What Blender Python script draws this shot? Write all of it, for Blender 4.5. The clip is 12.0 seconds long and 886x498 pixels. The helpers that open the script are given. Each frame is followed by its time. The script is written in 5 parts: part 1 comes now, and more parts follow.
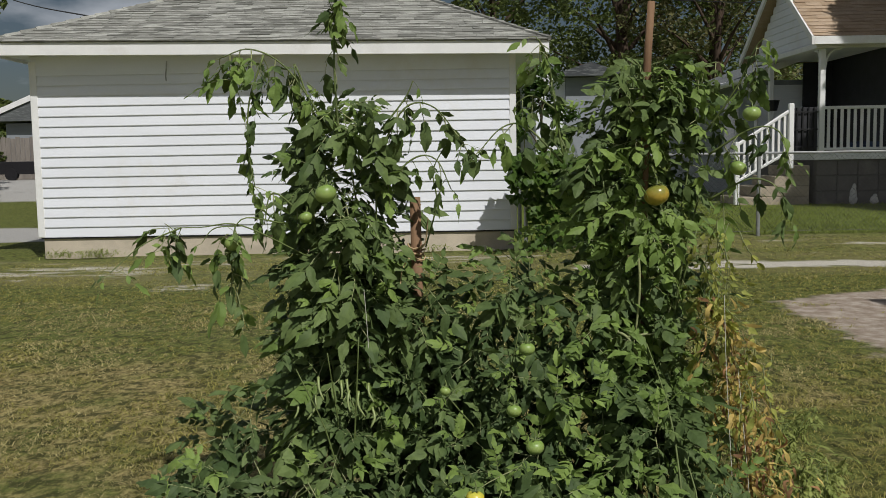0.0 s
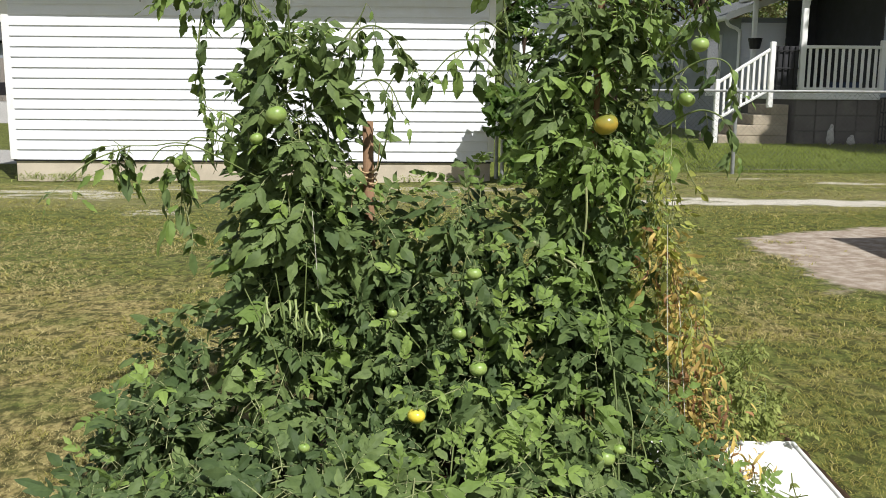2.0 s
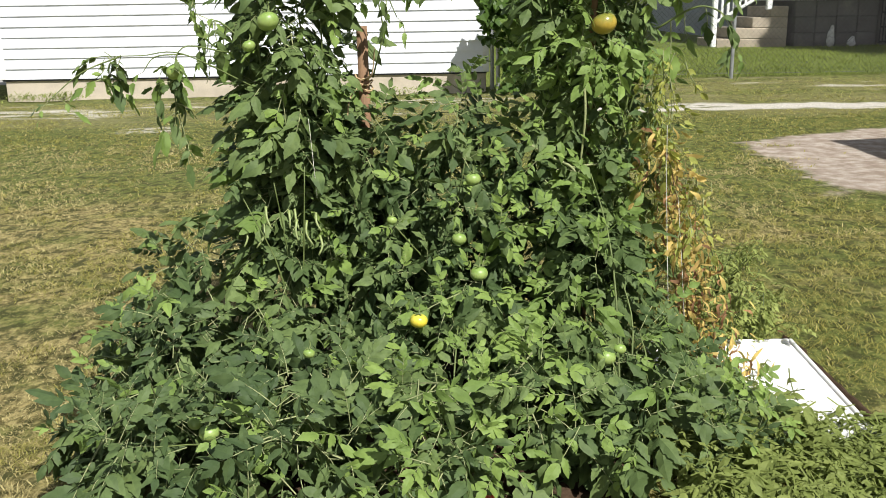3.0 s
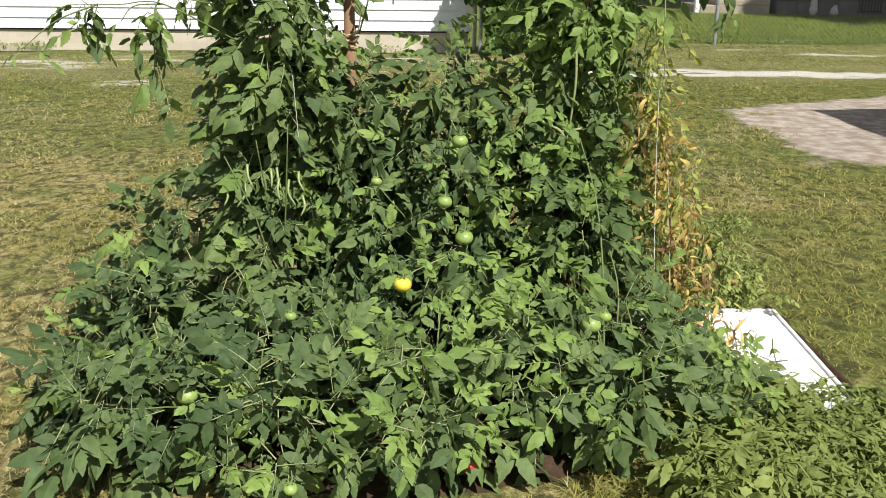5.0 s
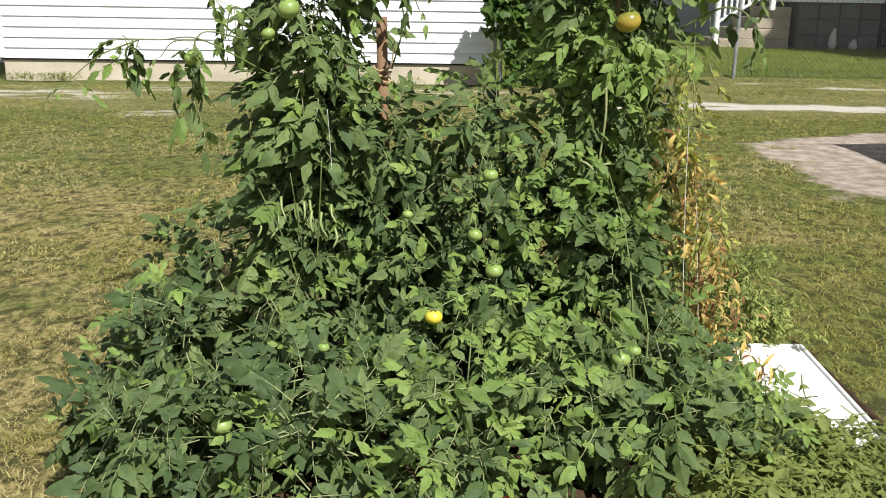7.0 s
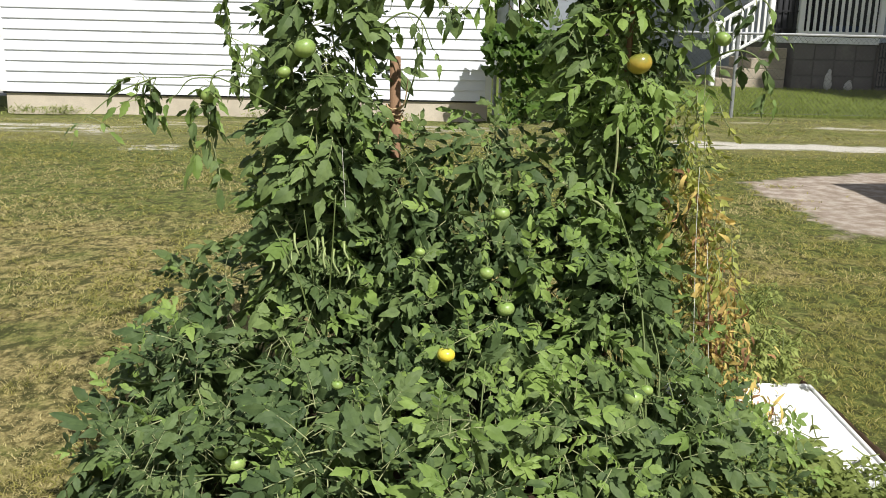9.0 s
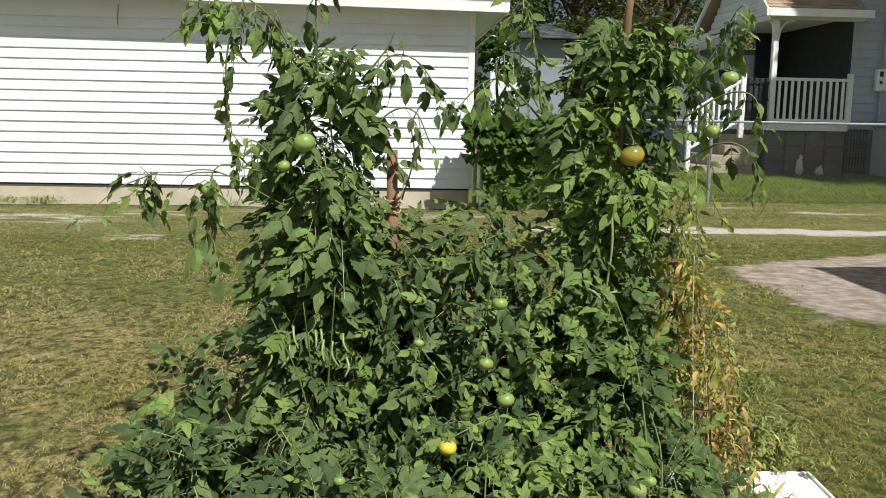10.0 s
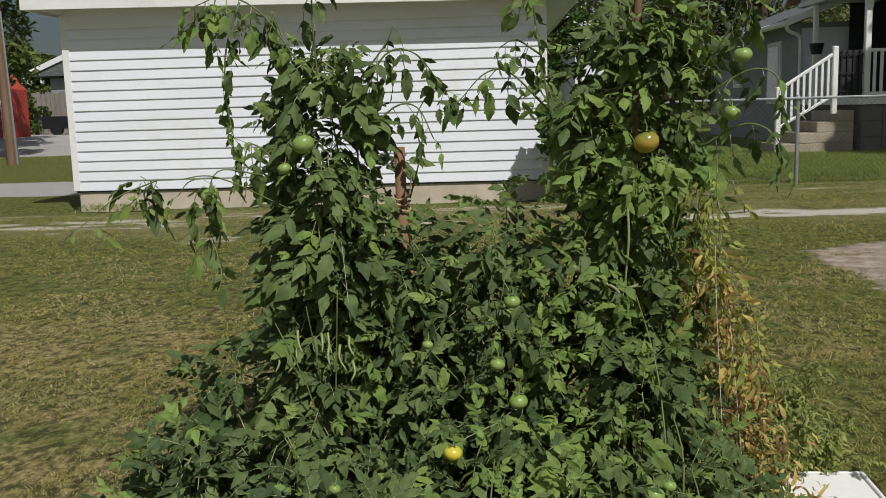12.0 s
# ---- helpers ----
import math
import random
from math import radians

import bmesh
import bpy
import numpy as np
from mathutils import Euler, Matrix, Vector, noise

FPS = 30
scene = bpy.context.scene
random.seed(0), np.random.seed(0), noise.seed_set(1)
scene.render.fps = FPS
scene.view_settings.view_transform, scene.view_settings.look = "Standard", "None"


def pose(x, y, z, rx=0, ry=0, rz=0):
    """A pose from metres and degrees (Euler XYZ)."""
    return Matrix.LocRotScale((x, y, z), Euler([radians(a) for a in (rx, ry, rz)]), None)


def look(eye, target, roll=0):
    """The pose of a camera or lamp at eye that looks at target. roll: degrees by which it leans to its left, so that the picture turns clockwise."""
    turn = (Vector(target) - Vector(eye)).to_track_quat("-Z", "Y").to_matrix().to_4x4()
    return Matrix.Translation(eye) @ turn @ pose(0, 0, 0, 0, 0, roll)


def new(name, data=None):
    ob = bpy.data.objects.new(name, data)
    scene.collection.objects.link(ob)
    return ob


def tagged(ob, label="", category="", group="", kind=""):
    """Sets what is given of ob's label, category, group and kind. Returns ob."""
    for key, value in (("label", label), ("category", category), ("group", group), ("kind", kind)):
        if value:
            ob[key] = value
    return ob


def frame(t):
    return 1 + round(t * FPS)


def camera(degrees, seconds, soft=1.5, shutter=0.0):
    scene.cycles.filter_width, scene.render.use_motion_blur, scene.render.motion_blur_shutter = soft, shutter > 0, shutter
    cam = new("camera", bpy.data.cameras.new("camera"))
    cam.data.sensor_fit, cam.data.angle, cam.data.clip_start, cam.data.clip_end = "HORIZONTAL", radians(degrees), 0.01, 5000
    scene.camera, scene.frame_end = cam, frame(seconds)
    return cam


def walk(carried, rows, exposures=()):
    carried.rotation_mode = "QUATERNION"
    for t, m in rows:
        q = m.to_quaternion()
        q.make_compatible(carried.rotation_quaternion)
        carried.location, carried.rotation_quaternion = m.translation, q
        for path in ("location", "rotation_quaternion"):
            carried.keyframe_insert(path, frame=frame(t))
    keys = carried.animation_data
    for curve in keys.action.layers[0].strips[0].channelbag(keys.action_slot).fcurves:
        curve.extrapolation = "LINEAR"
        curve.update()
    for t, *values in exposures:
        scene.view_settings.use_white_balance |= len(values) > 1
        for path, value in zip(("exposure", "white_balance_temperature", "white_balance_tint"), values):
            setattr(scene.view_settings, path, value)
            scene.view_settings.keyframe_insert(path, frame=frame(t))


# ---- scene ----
cam = camera(51.3, 12.0, soft=0.85)
PATH = [
    (0, (0.216, -0.233, 1.400), (0.218, 1.758, 1.206), -1.00),
    (0.1, (0.249, -0.239, 1.402), (0.247, 1.752, 1.214), -0.32),
    (0.2, (0.280, -0.245, 1.405), (0.258, 1.747, 1.228), 0.30),
    (0.3, (0.309, -0.251, 1.407), (0.274, 1.742, 1.244), 0.82),
    (0.4, (0.334, -0.257, 1.409), (0.290, 1.738, 1.268), 1.17),
    (0.5, (0.354, -0.264, 1.410), (0.317, 1.732, 1.294), 1.30),
    (0.6, (0.368, -0.271, 1.411), (0.342, 1.727, 1.326), 1.19),
    (0.7, (0.376, -0.278, 1.412), (0.351, 1.721, 1.345), 0.91),
    (0.8, (0.380, -0.284, 1.412), (0.357, 1.715, 1.346), 0.56),
    (0.9, (0.382, -0.288, 1.412), (0.355, 1.710, 1.332), 0.22),
    (1, (0.382, -0.289, 1.412), (0.354, 1.707, 1.293), 0.00),
    (1.1, (0.380, -0.288, 1.412), (0.356, 1.707, 1.270), -0.09),
    (1.2, (0.375, -0.286, 1.411), (0.351, 1.706, 1.239), -0.11),
    (1.3, (0.368, -0.284, 1.409), (0.344, 1.707, 1.220), -0.06),
    (1.4, (0.359, -0.282, 1.406), (0.344, 1.708, 1.209), 0.05),
    (1.5, (0.351, -0.280, 1.403), (0.347, 1.708, 1.182), 0.20),
    (1.6, (0.344, -0.278, 1.398), (0.347, 1.707, 1.154), 0.30),
    (1.7, (0.338, -0.277, 1.392), (0.351, 1.705, 1.125), 0.41),
    (2, (0.326, -0.275, 1.377), (0.365, 1.696, 1.039), 0.40),
    (2.5, (0.319, -0.275, 1.359), (0.361, 1.679, 0.935), -0.30),
    (3, (0.321, -0.277, 1.349), (0.363, 1.654, 0.830), -0.90),
    (3.5, (0.325, -0.264, 1.339), (0.387, 1.651, 0.764), -0.90),
    (5.3, (0.281, -0.219, 1.342), (0.368, 1.687, 0.742), 1.00),
    (5.5, (0.272, -0.222, 1.347), (0.349, 1.686, 0.751), 1.20),
    (6, (0.263, -0.233, 1.354), (0.326, 1.684, 0.788), 0.70),
    (6.5, (0.255, -0.243, 1.355), (0.312, 1.679, 0.806), 0.90),
    (7, (0.244, -0.241, 1.356), (0.304, 1.684, 0.818), 0.90),
    (9, (0.188, -0.246, 1.365), (0.258, 1.698, 0.901), 1.40),
    (9.5, (0.159, -0.242, 1.371), (0.235, 1.726, 1.022), 0.30),
    (10, (0.119, -0.250, 1.384), (0.235, 1.727, 1.102), 1.10),
    (10.5, (0.129, -0.256, 1.397), (0.271, 1.724, 1.154), 0.70),
    (10.9, (0.169, -0.254, 1.397), (0.307, 1.727, 1.157), 1.12),
    (11, (0.188, -0.253, 1.398), (0.319, 1.728, 1.154), 1.30),
    (11.1, (0.213, -0.250, 1.399), (0.334, 1.730, 1.143), 1.38),
    (11.2, (0.241, -0.243, 1.402), (0.350, 1.738, 1.148), 1.32),
    (11.3, (0.271, -0.236, 1.405), (0.363, 1.746, 1.152), 1.14),
    (11.4, (0.300, -0.225, 1.408), (0.359, 1.759, 1.164), 0.86),
    (11.5, (0.326, -0.214, 1.408), (0.361, 1.773, 1.181), 0.50),
    (11.6, (0.348, -0.205, 1.407), (0.343, 1.784, 1.195), 0.15),
    (11.7, (0.368, -0.195, 1.404), (0.337, 1.794, 1.198), -0.25),
    (11.8, (0.385, -0.183, 1.400), (0.330, 1.803, 1.173), -0.71),
    (11.9, (0.400, -0.171, 1.395), (0.321, 1.810, 1.134), -1.19),
    (12, (0.414, -0.159, 1.390), (0.319, 1.816, 1.092), -1.70),
]
EXPOSURES = [(0, -0.88), (0.5, -0.80), (1, -0.82), (1.5, -0.66), (2, -0.1), (2.5, 0.02), (3, 0.08), (3.5, 0.13), (5.5, 0.1), (6.5, 0.1), (7, 0.06), (9, -0.02), (9.5, -0.14), (10, -0.22), (10.5, -0.3), (11, -0.42), (11.5, -0.56), (12, -0.84)]
walk(cam, [(t, look(eye, target, roll)) for t, eye, target, roll in PATH], EXPOSURES)

# ---- light ----
SUN_AZ, SUN_EL = radians(152), radians(50)
world = bpy.data.worlds.new("sky")
scene.world = world
world.use_nodes = True
wn = world.node_tree
sky = wn.nodes.new("ShaderNodeTexSky")
sky.sky_type, sky.sun_disc = "NISHITA", False
sky.sun_elevation, sky.sun_rotation = SUN_EL, SUN_AZ
sky.air_density, sky.dust_density, sky.ozone_density = 1.0, 1.5, 1.0
wtc = wn.nodes.new("ShaderNodeTexCoord")
wmap = wn.nodes.new("ShaderNodeMapping")
wmap.inputs["Scale"].default_value = (1.0, 1.0, 2.6)
wmap.inputs["Location"].default_value = (0.7, 0.3, 0.45)
wnoise = wn.nodes.new("ShaderNodeTexNoise")
wnoise.inputs["Scale"].default_value, wnoise.inputs["Detail"].default_value = 2.6, 7
wramp = wn.nodes.new("ShaderNodeMapRange")
wramp.inputs["From Min"].default_value, wramp.inputs["From Max"].default_value = 0.48, 0.61
wmix = wn.nodes.new("ShaderNodeMix")
wmix.data_type = "RGBA"
wmix.inputs[7].default_value = (20.5, 21.4, 23.2, 1)
wn.links.new(wtc.outputs["Generated"], wmap.inputs["Vector"])
wn.links.new(wmap.outputs[0], wnoise.inputs["Vector"])
wn.links.new(wnoise.outputs["Fac"], wramp.inputs["Value"])
wn.links.new(wramp.outputs[0], wmix.inputs[0])
wn.links.new(sky.outputs[0], wmix.inputs[6])
wn.links.new(wmix.outputs[2], wn.nodes["Background"].inputs["Color"])
wn.nodes["Background"].inputs["Strength"].default_value = 0.044
sun = new("sun", bpy.data.lights.new("sun", "SUN"))
sun.data.energy, sun.data.angle, sun.data.color = 6.5, radians(0.55), (1.0, 0.98, 0.94)
sun_from = Vector((math.sin(SUN_AZ) * math.cos(SUN_EL), math.cos(SUN_AZ) * math.cos(SUN_EL), math.sin(SUN_EL)))
sun.matrix_world = look(sun_from * 40, (0, 0, 0))


# ---- materials ----
class Nodes:
    """Short-hand for building a node material."""

    def __init__(self, name):
        self.m = bpy.data.materials.new(name)
        self.m.use_nodes = True
        self.t = self.m.node_tree
        self.p = self.t.nodes["Principled BSDF"]
        self.geo = self.t.nodes.new("ShaderNodeNewGeometry")
        self.pos = self.geo.outputs["Position"]
        self.island = self.geo.outputs["Random Per Island"]
        self.obj = self.t.nodes.new("ShaderNodeObjectInfo").outputs["Random"]

    def put(self, sock, v):
        if isinstance(v, bpy.types.NodeSocket):
            self.t.links.new(v, sock)
        elif v is not None:
            sock.default_value = (*v, 1) if isinstance(v, tuple) and len(v) == 3 and sock.type == "RGBA" else v

    def math(self, op, a, b=None):
        n = self.t.nodes.new("ShaderNodeMath")
        n.operation = op
        self.put(n.inputs[0], a)
        self.put(n.inputs[1], b)
        return n.outputs[0]

    def noise(self, scale, detail=4, rough=0.55, stretch=None, seed=0.0):
        n = self.t.nodes.new("ShaderNodeTexNoise")
        n.inputs["Scale"].default_value, n.inputs["Detail"].default_value, n.inputs["Roughness"].default_value = scale, detail, rough
        mp = self.t.nodes.new("ShaderNodeMapping")
        mp.inputs["Scale"].default_value = stretch or (1, 1, 1)
        mp.inputs["Location"].default_value = (seed, seed * 1.7, seed * 0.3)
        self.t.links.new(self.pos, mp.inputs["Vector"])
        self.t.links.new(mp.outputs[0], n.inputs["Vector"])
        return n.outputs["Fac"]

    def step(self, v, a, b, lo=0.0, hi=1.0):
        n = self.t.nodes.new("ShaderNodeMapRange")
        n.interpolation_type = "SMOOTHSTEP"
        self.put(n.inputs["Value"], v)
        for k, x in (("From Min", a), ("From Max", b), ("To Min", lo), ("To Max", hi)):
            n.inputs[k].default_value = x
        return n.outputs[0]

    def mix(self, f, a, b, how="MIX"):
        n = self.t.nodes.new("ShaderNodeMix")
        n.data_type, n.blend_type = "RGBA", how
        self.put(n.inputs[0], f)
        self.put(n.inputs[6], a)
        self.put(n.inputs[7], b)
        return n.outputs[2]

    def xyz(self):
        n = self.t.nodes.new("ShaderNodeSeparateXYZ")
        self.t.links.new(self.pos, n.inputs[0])
        return n.outputs

    def bump(self, h, strength=0.3, dist=0.01):
        n = self.t.nodes.new("ShaderNodeBump")
        n.inputs["Strength"].default_value, n.inputs["Distance"].default_value = strength, dist
        self.put(n.inputs["Height"], h)
        self.t.links.new(n.outputs[0], self.p.inputs["Normal"])

    def done(self, color, rough=0.7, metal=0.0, spec=0.5):
        self.put(self.p.inputs["Base Color"], color)
        self.put(self.p.inputs["Roughness"], rough)
        self.p.inputs["Metallic"].default_value = metal
        self.p.inputs["Specular IOR Level"].default_value = spec
        return self.m


def tone(c, k):
    return tuple(min(1, v * k) for v in c)


def plain(name, c, rough=0.7, metal=0.0, scale=6.0, amount=0.25, fine=90.0, bump=0.15, dirt=None, stretch=None, spec=0.4, by_piece=0.0):
    """A painted, stone, wood or metal surface with stains, grain and relief."""
    n = Nodes(name)
    a, b = n.noise(scale, 5, 0.6, stretch), n.noise(fine, 3, 0.6, stretch, 3.1)
    col = n.mix(n.step(a, 0.3, 0.7), tone(c, 1 - amount), tone(c, 1 + amount * 0.6))
    col = n.mix(n.step(b, 0.35, 0.7, 0, 0.5), col, tone(c, 1 - amount * 1.3))
    if by_piece:
        col = n.mix(n.math("MULTIPLY", n.math("FRACT", n.math("ADD", n.island, n.obj)), by_piece), col, tone(c, 0.45))
    if dirt:
        col = n.mix(n.step(n.noise(scale * 0.6, 6, 0.7, None, 9.0), 0.52, 0.72, 0, 0.6), col, dirt)
    n.bump(n.math("ADD", b, n.math("MULTIPLY", a, 0.5)), bump, 0.004)
    return n.done(col, rough, metal, spec)


def leafy(name, young, old, glow=0.28, gloss=0.42, back=None, own=0.3):
    """Leaves: colour by leaf and leaflet, veins, light through the blade."""
    n = Nodes(name)
    r = n.math("FRACT", n.math("ADD", n.math("MULTIPLY", n.island, own), n.math("MULTIPLY", n.obj, 1 - own)))
    col = n.mix(n.step(r, 0.05, 0.95), old, young)
    col = n.mix(n.step(n.noise(60, 4), 0.4, 0.75, 0, 0.4), col, tone(old, 0.7))
    col = n.mix(n.step(n.noise(9, 3, 0.5, None, 5.0), 0.55, 0.75, 0, 0.5), col, tone(young, 1.25))
    if back:
        col = n.mix(n.step(n.math("FRACT", n.math("MULTIPLY", n.math("ADD", n.island, n.obj), 7.3)), 0.9, 0.97), col, back)
    n.bump(n.noise(160, 2), 0.35, 0.003)
    m = n.done(col, gloss, 0, 0.2)
    tr = n.t.nodes.new("ShaderNodeBsdfTranslucent")
    n.put(tr.inputs["Color"], n.mix(0.5, col, tone(young, 1.7)))
    ms = n.t.nodes.new("ShaderNodeMixShader")
    ms.inputs[0].default_value = glow
    out = n.t.nodes["Material Output"]
    n.t.links.new(n.p.outputs[0], ms.inputs[1])
    n.t.links.new(tr.outputs[0], ms.inputs[2])
    n.t.links.new(ms.outputs[0], out.inputs["Surface"])
    return m


def lawn_material():
    n = Nodes("lawn")
    x, y, z = n.xyz()
    big, mid, fine = n.noise(0.45, 4), n.noise(2.8, 7, 0.68, (0.7, 1.0, 1), 2.0), n.noise(34, 6, 0.7, (1, 0.6, 1), 4.0)
    speck = n.noise(120, 3, 0.7, None, 8.0)
    green = n.mix(n.step(fine, 0.36, 0.64), (0.075, 0.095, 0.022), (0.19, 0.205, 0.055))
    dry = n.mix(n.step(fine, 0.36, 0.64), (0.13, 0.108, 0.038), (0.42, 0.348, 0.15))
    west = n.step(x, 2.2, -0.5, 0.0, 0.11)
    near = n.step(y, 8.4, 5.0, -0.2, 0.05)
    dryness = n.step(n.math("ADD", n.math("ADD", n.math("MULTIPLY", big, 0.4), n.math("MULTIPLY", mid, 0.75)), n.math("ADD", west, near)), 0.59, 0.78)
    yard = n.math("MULTIPLY", n.step(y, 13.3, 13.7), n.step(x, 1.0, 1.6))
    dryness = n.math("MULTIPLY", dryness, n.math("SUBTRACT", 1.0, yard))
    col = n.mix(dryness, green, dry)
    # near-black mottling paints the shadows between grass tufts
    tuft_shade = n.noise(13, 4, 0.6, (1, 0.75, 1), 17.0)
    col = n.mix(n.step(tuft_shade, 0.40, 0.53, 0.85, 0.0), col, (0.055, 0.058, 0.018))
    col = n.mix(n.math("MULTIPLY", yard, 0.9), col, n.mix(n.step(n.math("ADD", n.math("MULTIPLY", mid, 0.5), n.math("MULTIPLY", fine, 0.5)), 0.35, 0.65), (0.07, 0.10, 0.018), (0.17, 0.21, 0.045)))
    # the gravel lane with its two wheel tracks, worn bare in places
    wob = n.math("MULTIPLY", n.math("SUBTRACT", n.noise(0.5, 3, 0.5, None, 6.0), 0.5), 0.5)
    yy = n.math("ADD", n.math("ADD", y, wob), n.math("MULTIPLY", n.math("SUBTRACT", n.noise(2.6, 5, 0.65, (0.6, 1, 1), 19.0), 0.5), 0.55))

    def band(c, w, soft):
        return n.step(n.math("ABSOLUTE", n.math("SUBTRACT", yy, c)), w + soft, w - soft * 0.4)
    east = n.step(x, 1.5, 2.4)
    stones = n.noise(1.7, 6, 0.65, (0.5, 1.6, 1), 11.0)
    t1 = n.math("MULTIPLY", band(11.45, 0.27, 0.12), n.step(n.math("ADD", stones, n.math("MULTIPLY", east, 0.22)), 0.60, 0.68))
    t2 = n.math("MULTIPLY", band(12.8, 0.4, 0.3), n.step(stones, 0.53, 0.66, 0, 0.75))
    t3 = n.math("MULTIPLY", n.math("MULTIPLY", band(12.05, 0.35, 0.3), n.step(x, -3.2, -4.2)), n.step(stones, 0.42, 0.56))
    spots = n.math("MULTIPLY", n.math("MULTIPLY", band(10.27, 0.17, 0.15), n.math("MULTIPLY", n.step(x, -2.4, -2.55), n.step(x, -3.15, -2.95))), n.step(n.noise(5, 5, 0.6, None, 23.0), 0.4, 0.55))
    lane = n.math("MAXIMUM", n.math("MAXIMUM", t1, t2), n.math("MAXIMUM", t3, spots))
    gravel = n.mix(n.step(speck, 0.35, 0.7), (0.40, 0.37, 0.31), (0.72, 0.68, 0.60))
    col = n.mix(n.math("MULTIPLY", n.math("MULTIPLY", band(12.0, 1.3, 0.5), n.step(stones, 0.35, 0.6, 0.1, 0.55)), n.math("SUBTRACT", 1.0, yard)), col, (0.24, 0.21, 0.10))
    col = n.mix(lane, col, gravel)
    west_drive = n.math("MULTIPLY", n.step(x, -6.0, -6.3), n.math("MAXIMUM", n.math("MULTIPLY", n.step(yy, 16.9, 17.2), n.step(yy, 21.2, 20.7)), n.math("MULTIPLY", n.step(yy, 33, 33.6), n.step(yy, 52, 50))))
    col = n.mix(west_drive, col, n.mix(n.step(speck, 0.3, 0.7), (0.30, 0.29, 0.27), (0.46, 0.45, 0.43)))
    # the worn concrete and brick patch, grass creeping over its edge
    edge = n.math("MULTIPLY", n.math("SUBTRACT", n.noise(2.4, 6, 0.65, None, 14.0), 0.5), 1.3)
    xx, yp = n.math("ADD", x, edge), n.math("ADD", y, n.math("MULTIPLY", edge, 0.7))
    far_line = n.math("SUBTRACT", yp, n.math("MULTIPLY", x, 0.47))
    patch = n.math("MULTIPLY", n.math("MULTIPLY", n.step(xx, 3.18, 3.45), n.step(far_line, 7.02, 6.84)), n.math("MULTIPLY", n.step(yp, 5.95, 6.2), n.step(x, 9.0, 8.5)))
    bare = n.mix(n.step(n.noise(7, 5, 0.6, None, 12.0), 0.35, 0.68), (0.30, 0.235, 0.18), (0.50, 0.43, 0.36))
    bare = n.mix(n.step(speck, 0.5, 0.75, 0, 0.5), bare, (0.22, 0.17, 0.12))
    col = n.mix(patch, col, bare)
    n.bump(n.math("ADD", fine, n.math("MULTIPLY", speck, 0.5)), 0.8, 0.03)
    return n.done(col, 0.9, 0, 0.15)


def shingle_material(name, c, dark, pale):
    n = Nodes(name)
    r = n.math("FRACT", n.math("ADD", n.island, n.obj))
    col = n.mix(n.step(r, 0.0, 0.8), dark, c)
    col = n.mix(n.step(n.math("FRACT", n.math("MULTIPLY", r, 13.7)), 0.82, 0.86, 0, 0.45), col, pale)
    col = n.mix(n.step(n.noise(2.2, 6, 0.7, (0.9, 3.5, 7)), 0.48, 0.62, 0, 0.9), col, pale)
    col = n.mix(n.step(n.noise(140, 3), 0.4, 0.7, 0, 0.5), col, tone(dark, 0.6))
    n.bump(n.noise(180, 2), 0.5, 0.004)
    return n.done(col, 0.95, 0, 0.15)


def fence_mesh_material():
    return plain("galvanised_wire", (0.36, 0.37, 0.37), 0.5, 0.6, 20, 0.2)


def fruit_material(name, c, top, gloss=0.28):
    n = Nodes(name)
    tc = n.t.nodes.new("ShaderNodeTexCoord")
    sp = n.t.nodes.new("ShaderNodeSeparateXYZ")
    n.t.links.new(tc.outputs["Generated"], sp.inputs[0])
    blot = n.math("ADD", sp.outputs[2], n.math("MULTIPLY", n.math("SUBTRACT", n.noise(30, 3), 0.5), 0.7))
    col = n.mix(n.step(blot, 0.45, 0.95), c, top)
    n.p.inputs["Subsurface Weight"].default_value = 0.1
    n.p.inputs["Subsurface Radius"].default_value = (0.01, 0.01, 0.004)
    n.bump(n.noise(70, 2), 0.05, 0.002)
    return n.done(col, gloss, 0, 0.5)


M_LAWN = lawn_material()
M_WHITE = plain("white_siding_paint", (0.76, 0.78, 0.83), 0.5, 0, 1.4, 0.05, 60, 0.08, (0.66, 0.65, 0.62), (0.4, 1, 2))
M_TRIM = plain("white_trim_paint", (0.80, 0.80, 0.79), 0.5, 0, 3, 0.06, 70, 0.1, (0.64, 0.62, 0.58))
M_GREYSIDE = plain("grey_blue_siding", (0.38, 0.41, 0.47), 0.6, 0, 2.0, 0.08, 60, 0.1, (0.33, 0.34, 0.36), (0.4, 1, 2))
M_SHEDGREY = plain("slate_grey_siding", (0.26, 0.28, 0.31), 0.6, 0, 2.0, 0.1, 60, 0.1, None, (0.4, 1, 2))
M_CONCRETE = plain("weathered_concrete", (0.55, 0.48, 0.38), 0.9, 0, 2.5, 0.18, 70, 0.5, (0.42, 0.35, 0.26), None, 0.2)
M_STEP = plain("stained_step_concrete", (0.40, 0.34, 0.26), 0.9, 0, 3, 0.2, 70, 0.5, (0.18, 0.15, 0.11), None, 0.2)
M_BLOCK = plain("concrete_block", (0.14, 0.13, 0.12), 0.9, 0, 3, 0.18, 80, 0.5, (0.22, 0.2, 0.17), None, 0.2, 0.3)
M_SHINGLE = shingle_material("grey_shingles", (0.25, 0.25, 0.225), (0.15, 0.15, 0.135), (0.46, 0.46, 0.42))
M_BROWNSH = shingle_material("brown_shingles", (0.42, 0.315, 0.215), (0.31, 0.225, 0.15), (0.46, 0.36, 0.27))
M_DARKSH = shingle_material("dark_shingles", (0.14, 0.15, 0.15), (0.07, 0.075, 0.08), (0.2, 0.21, 0.21))
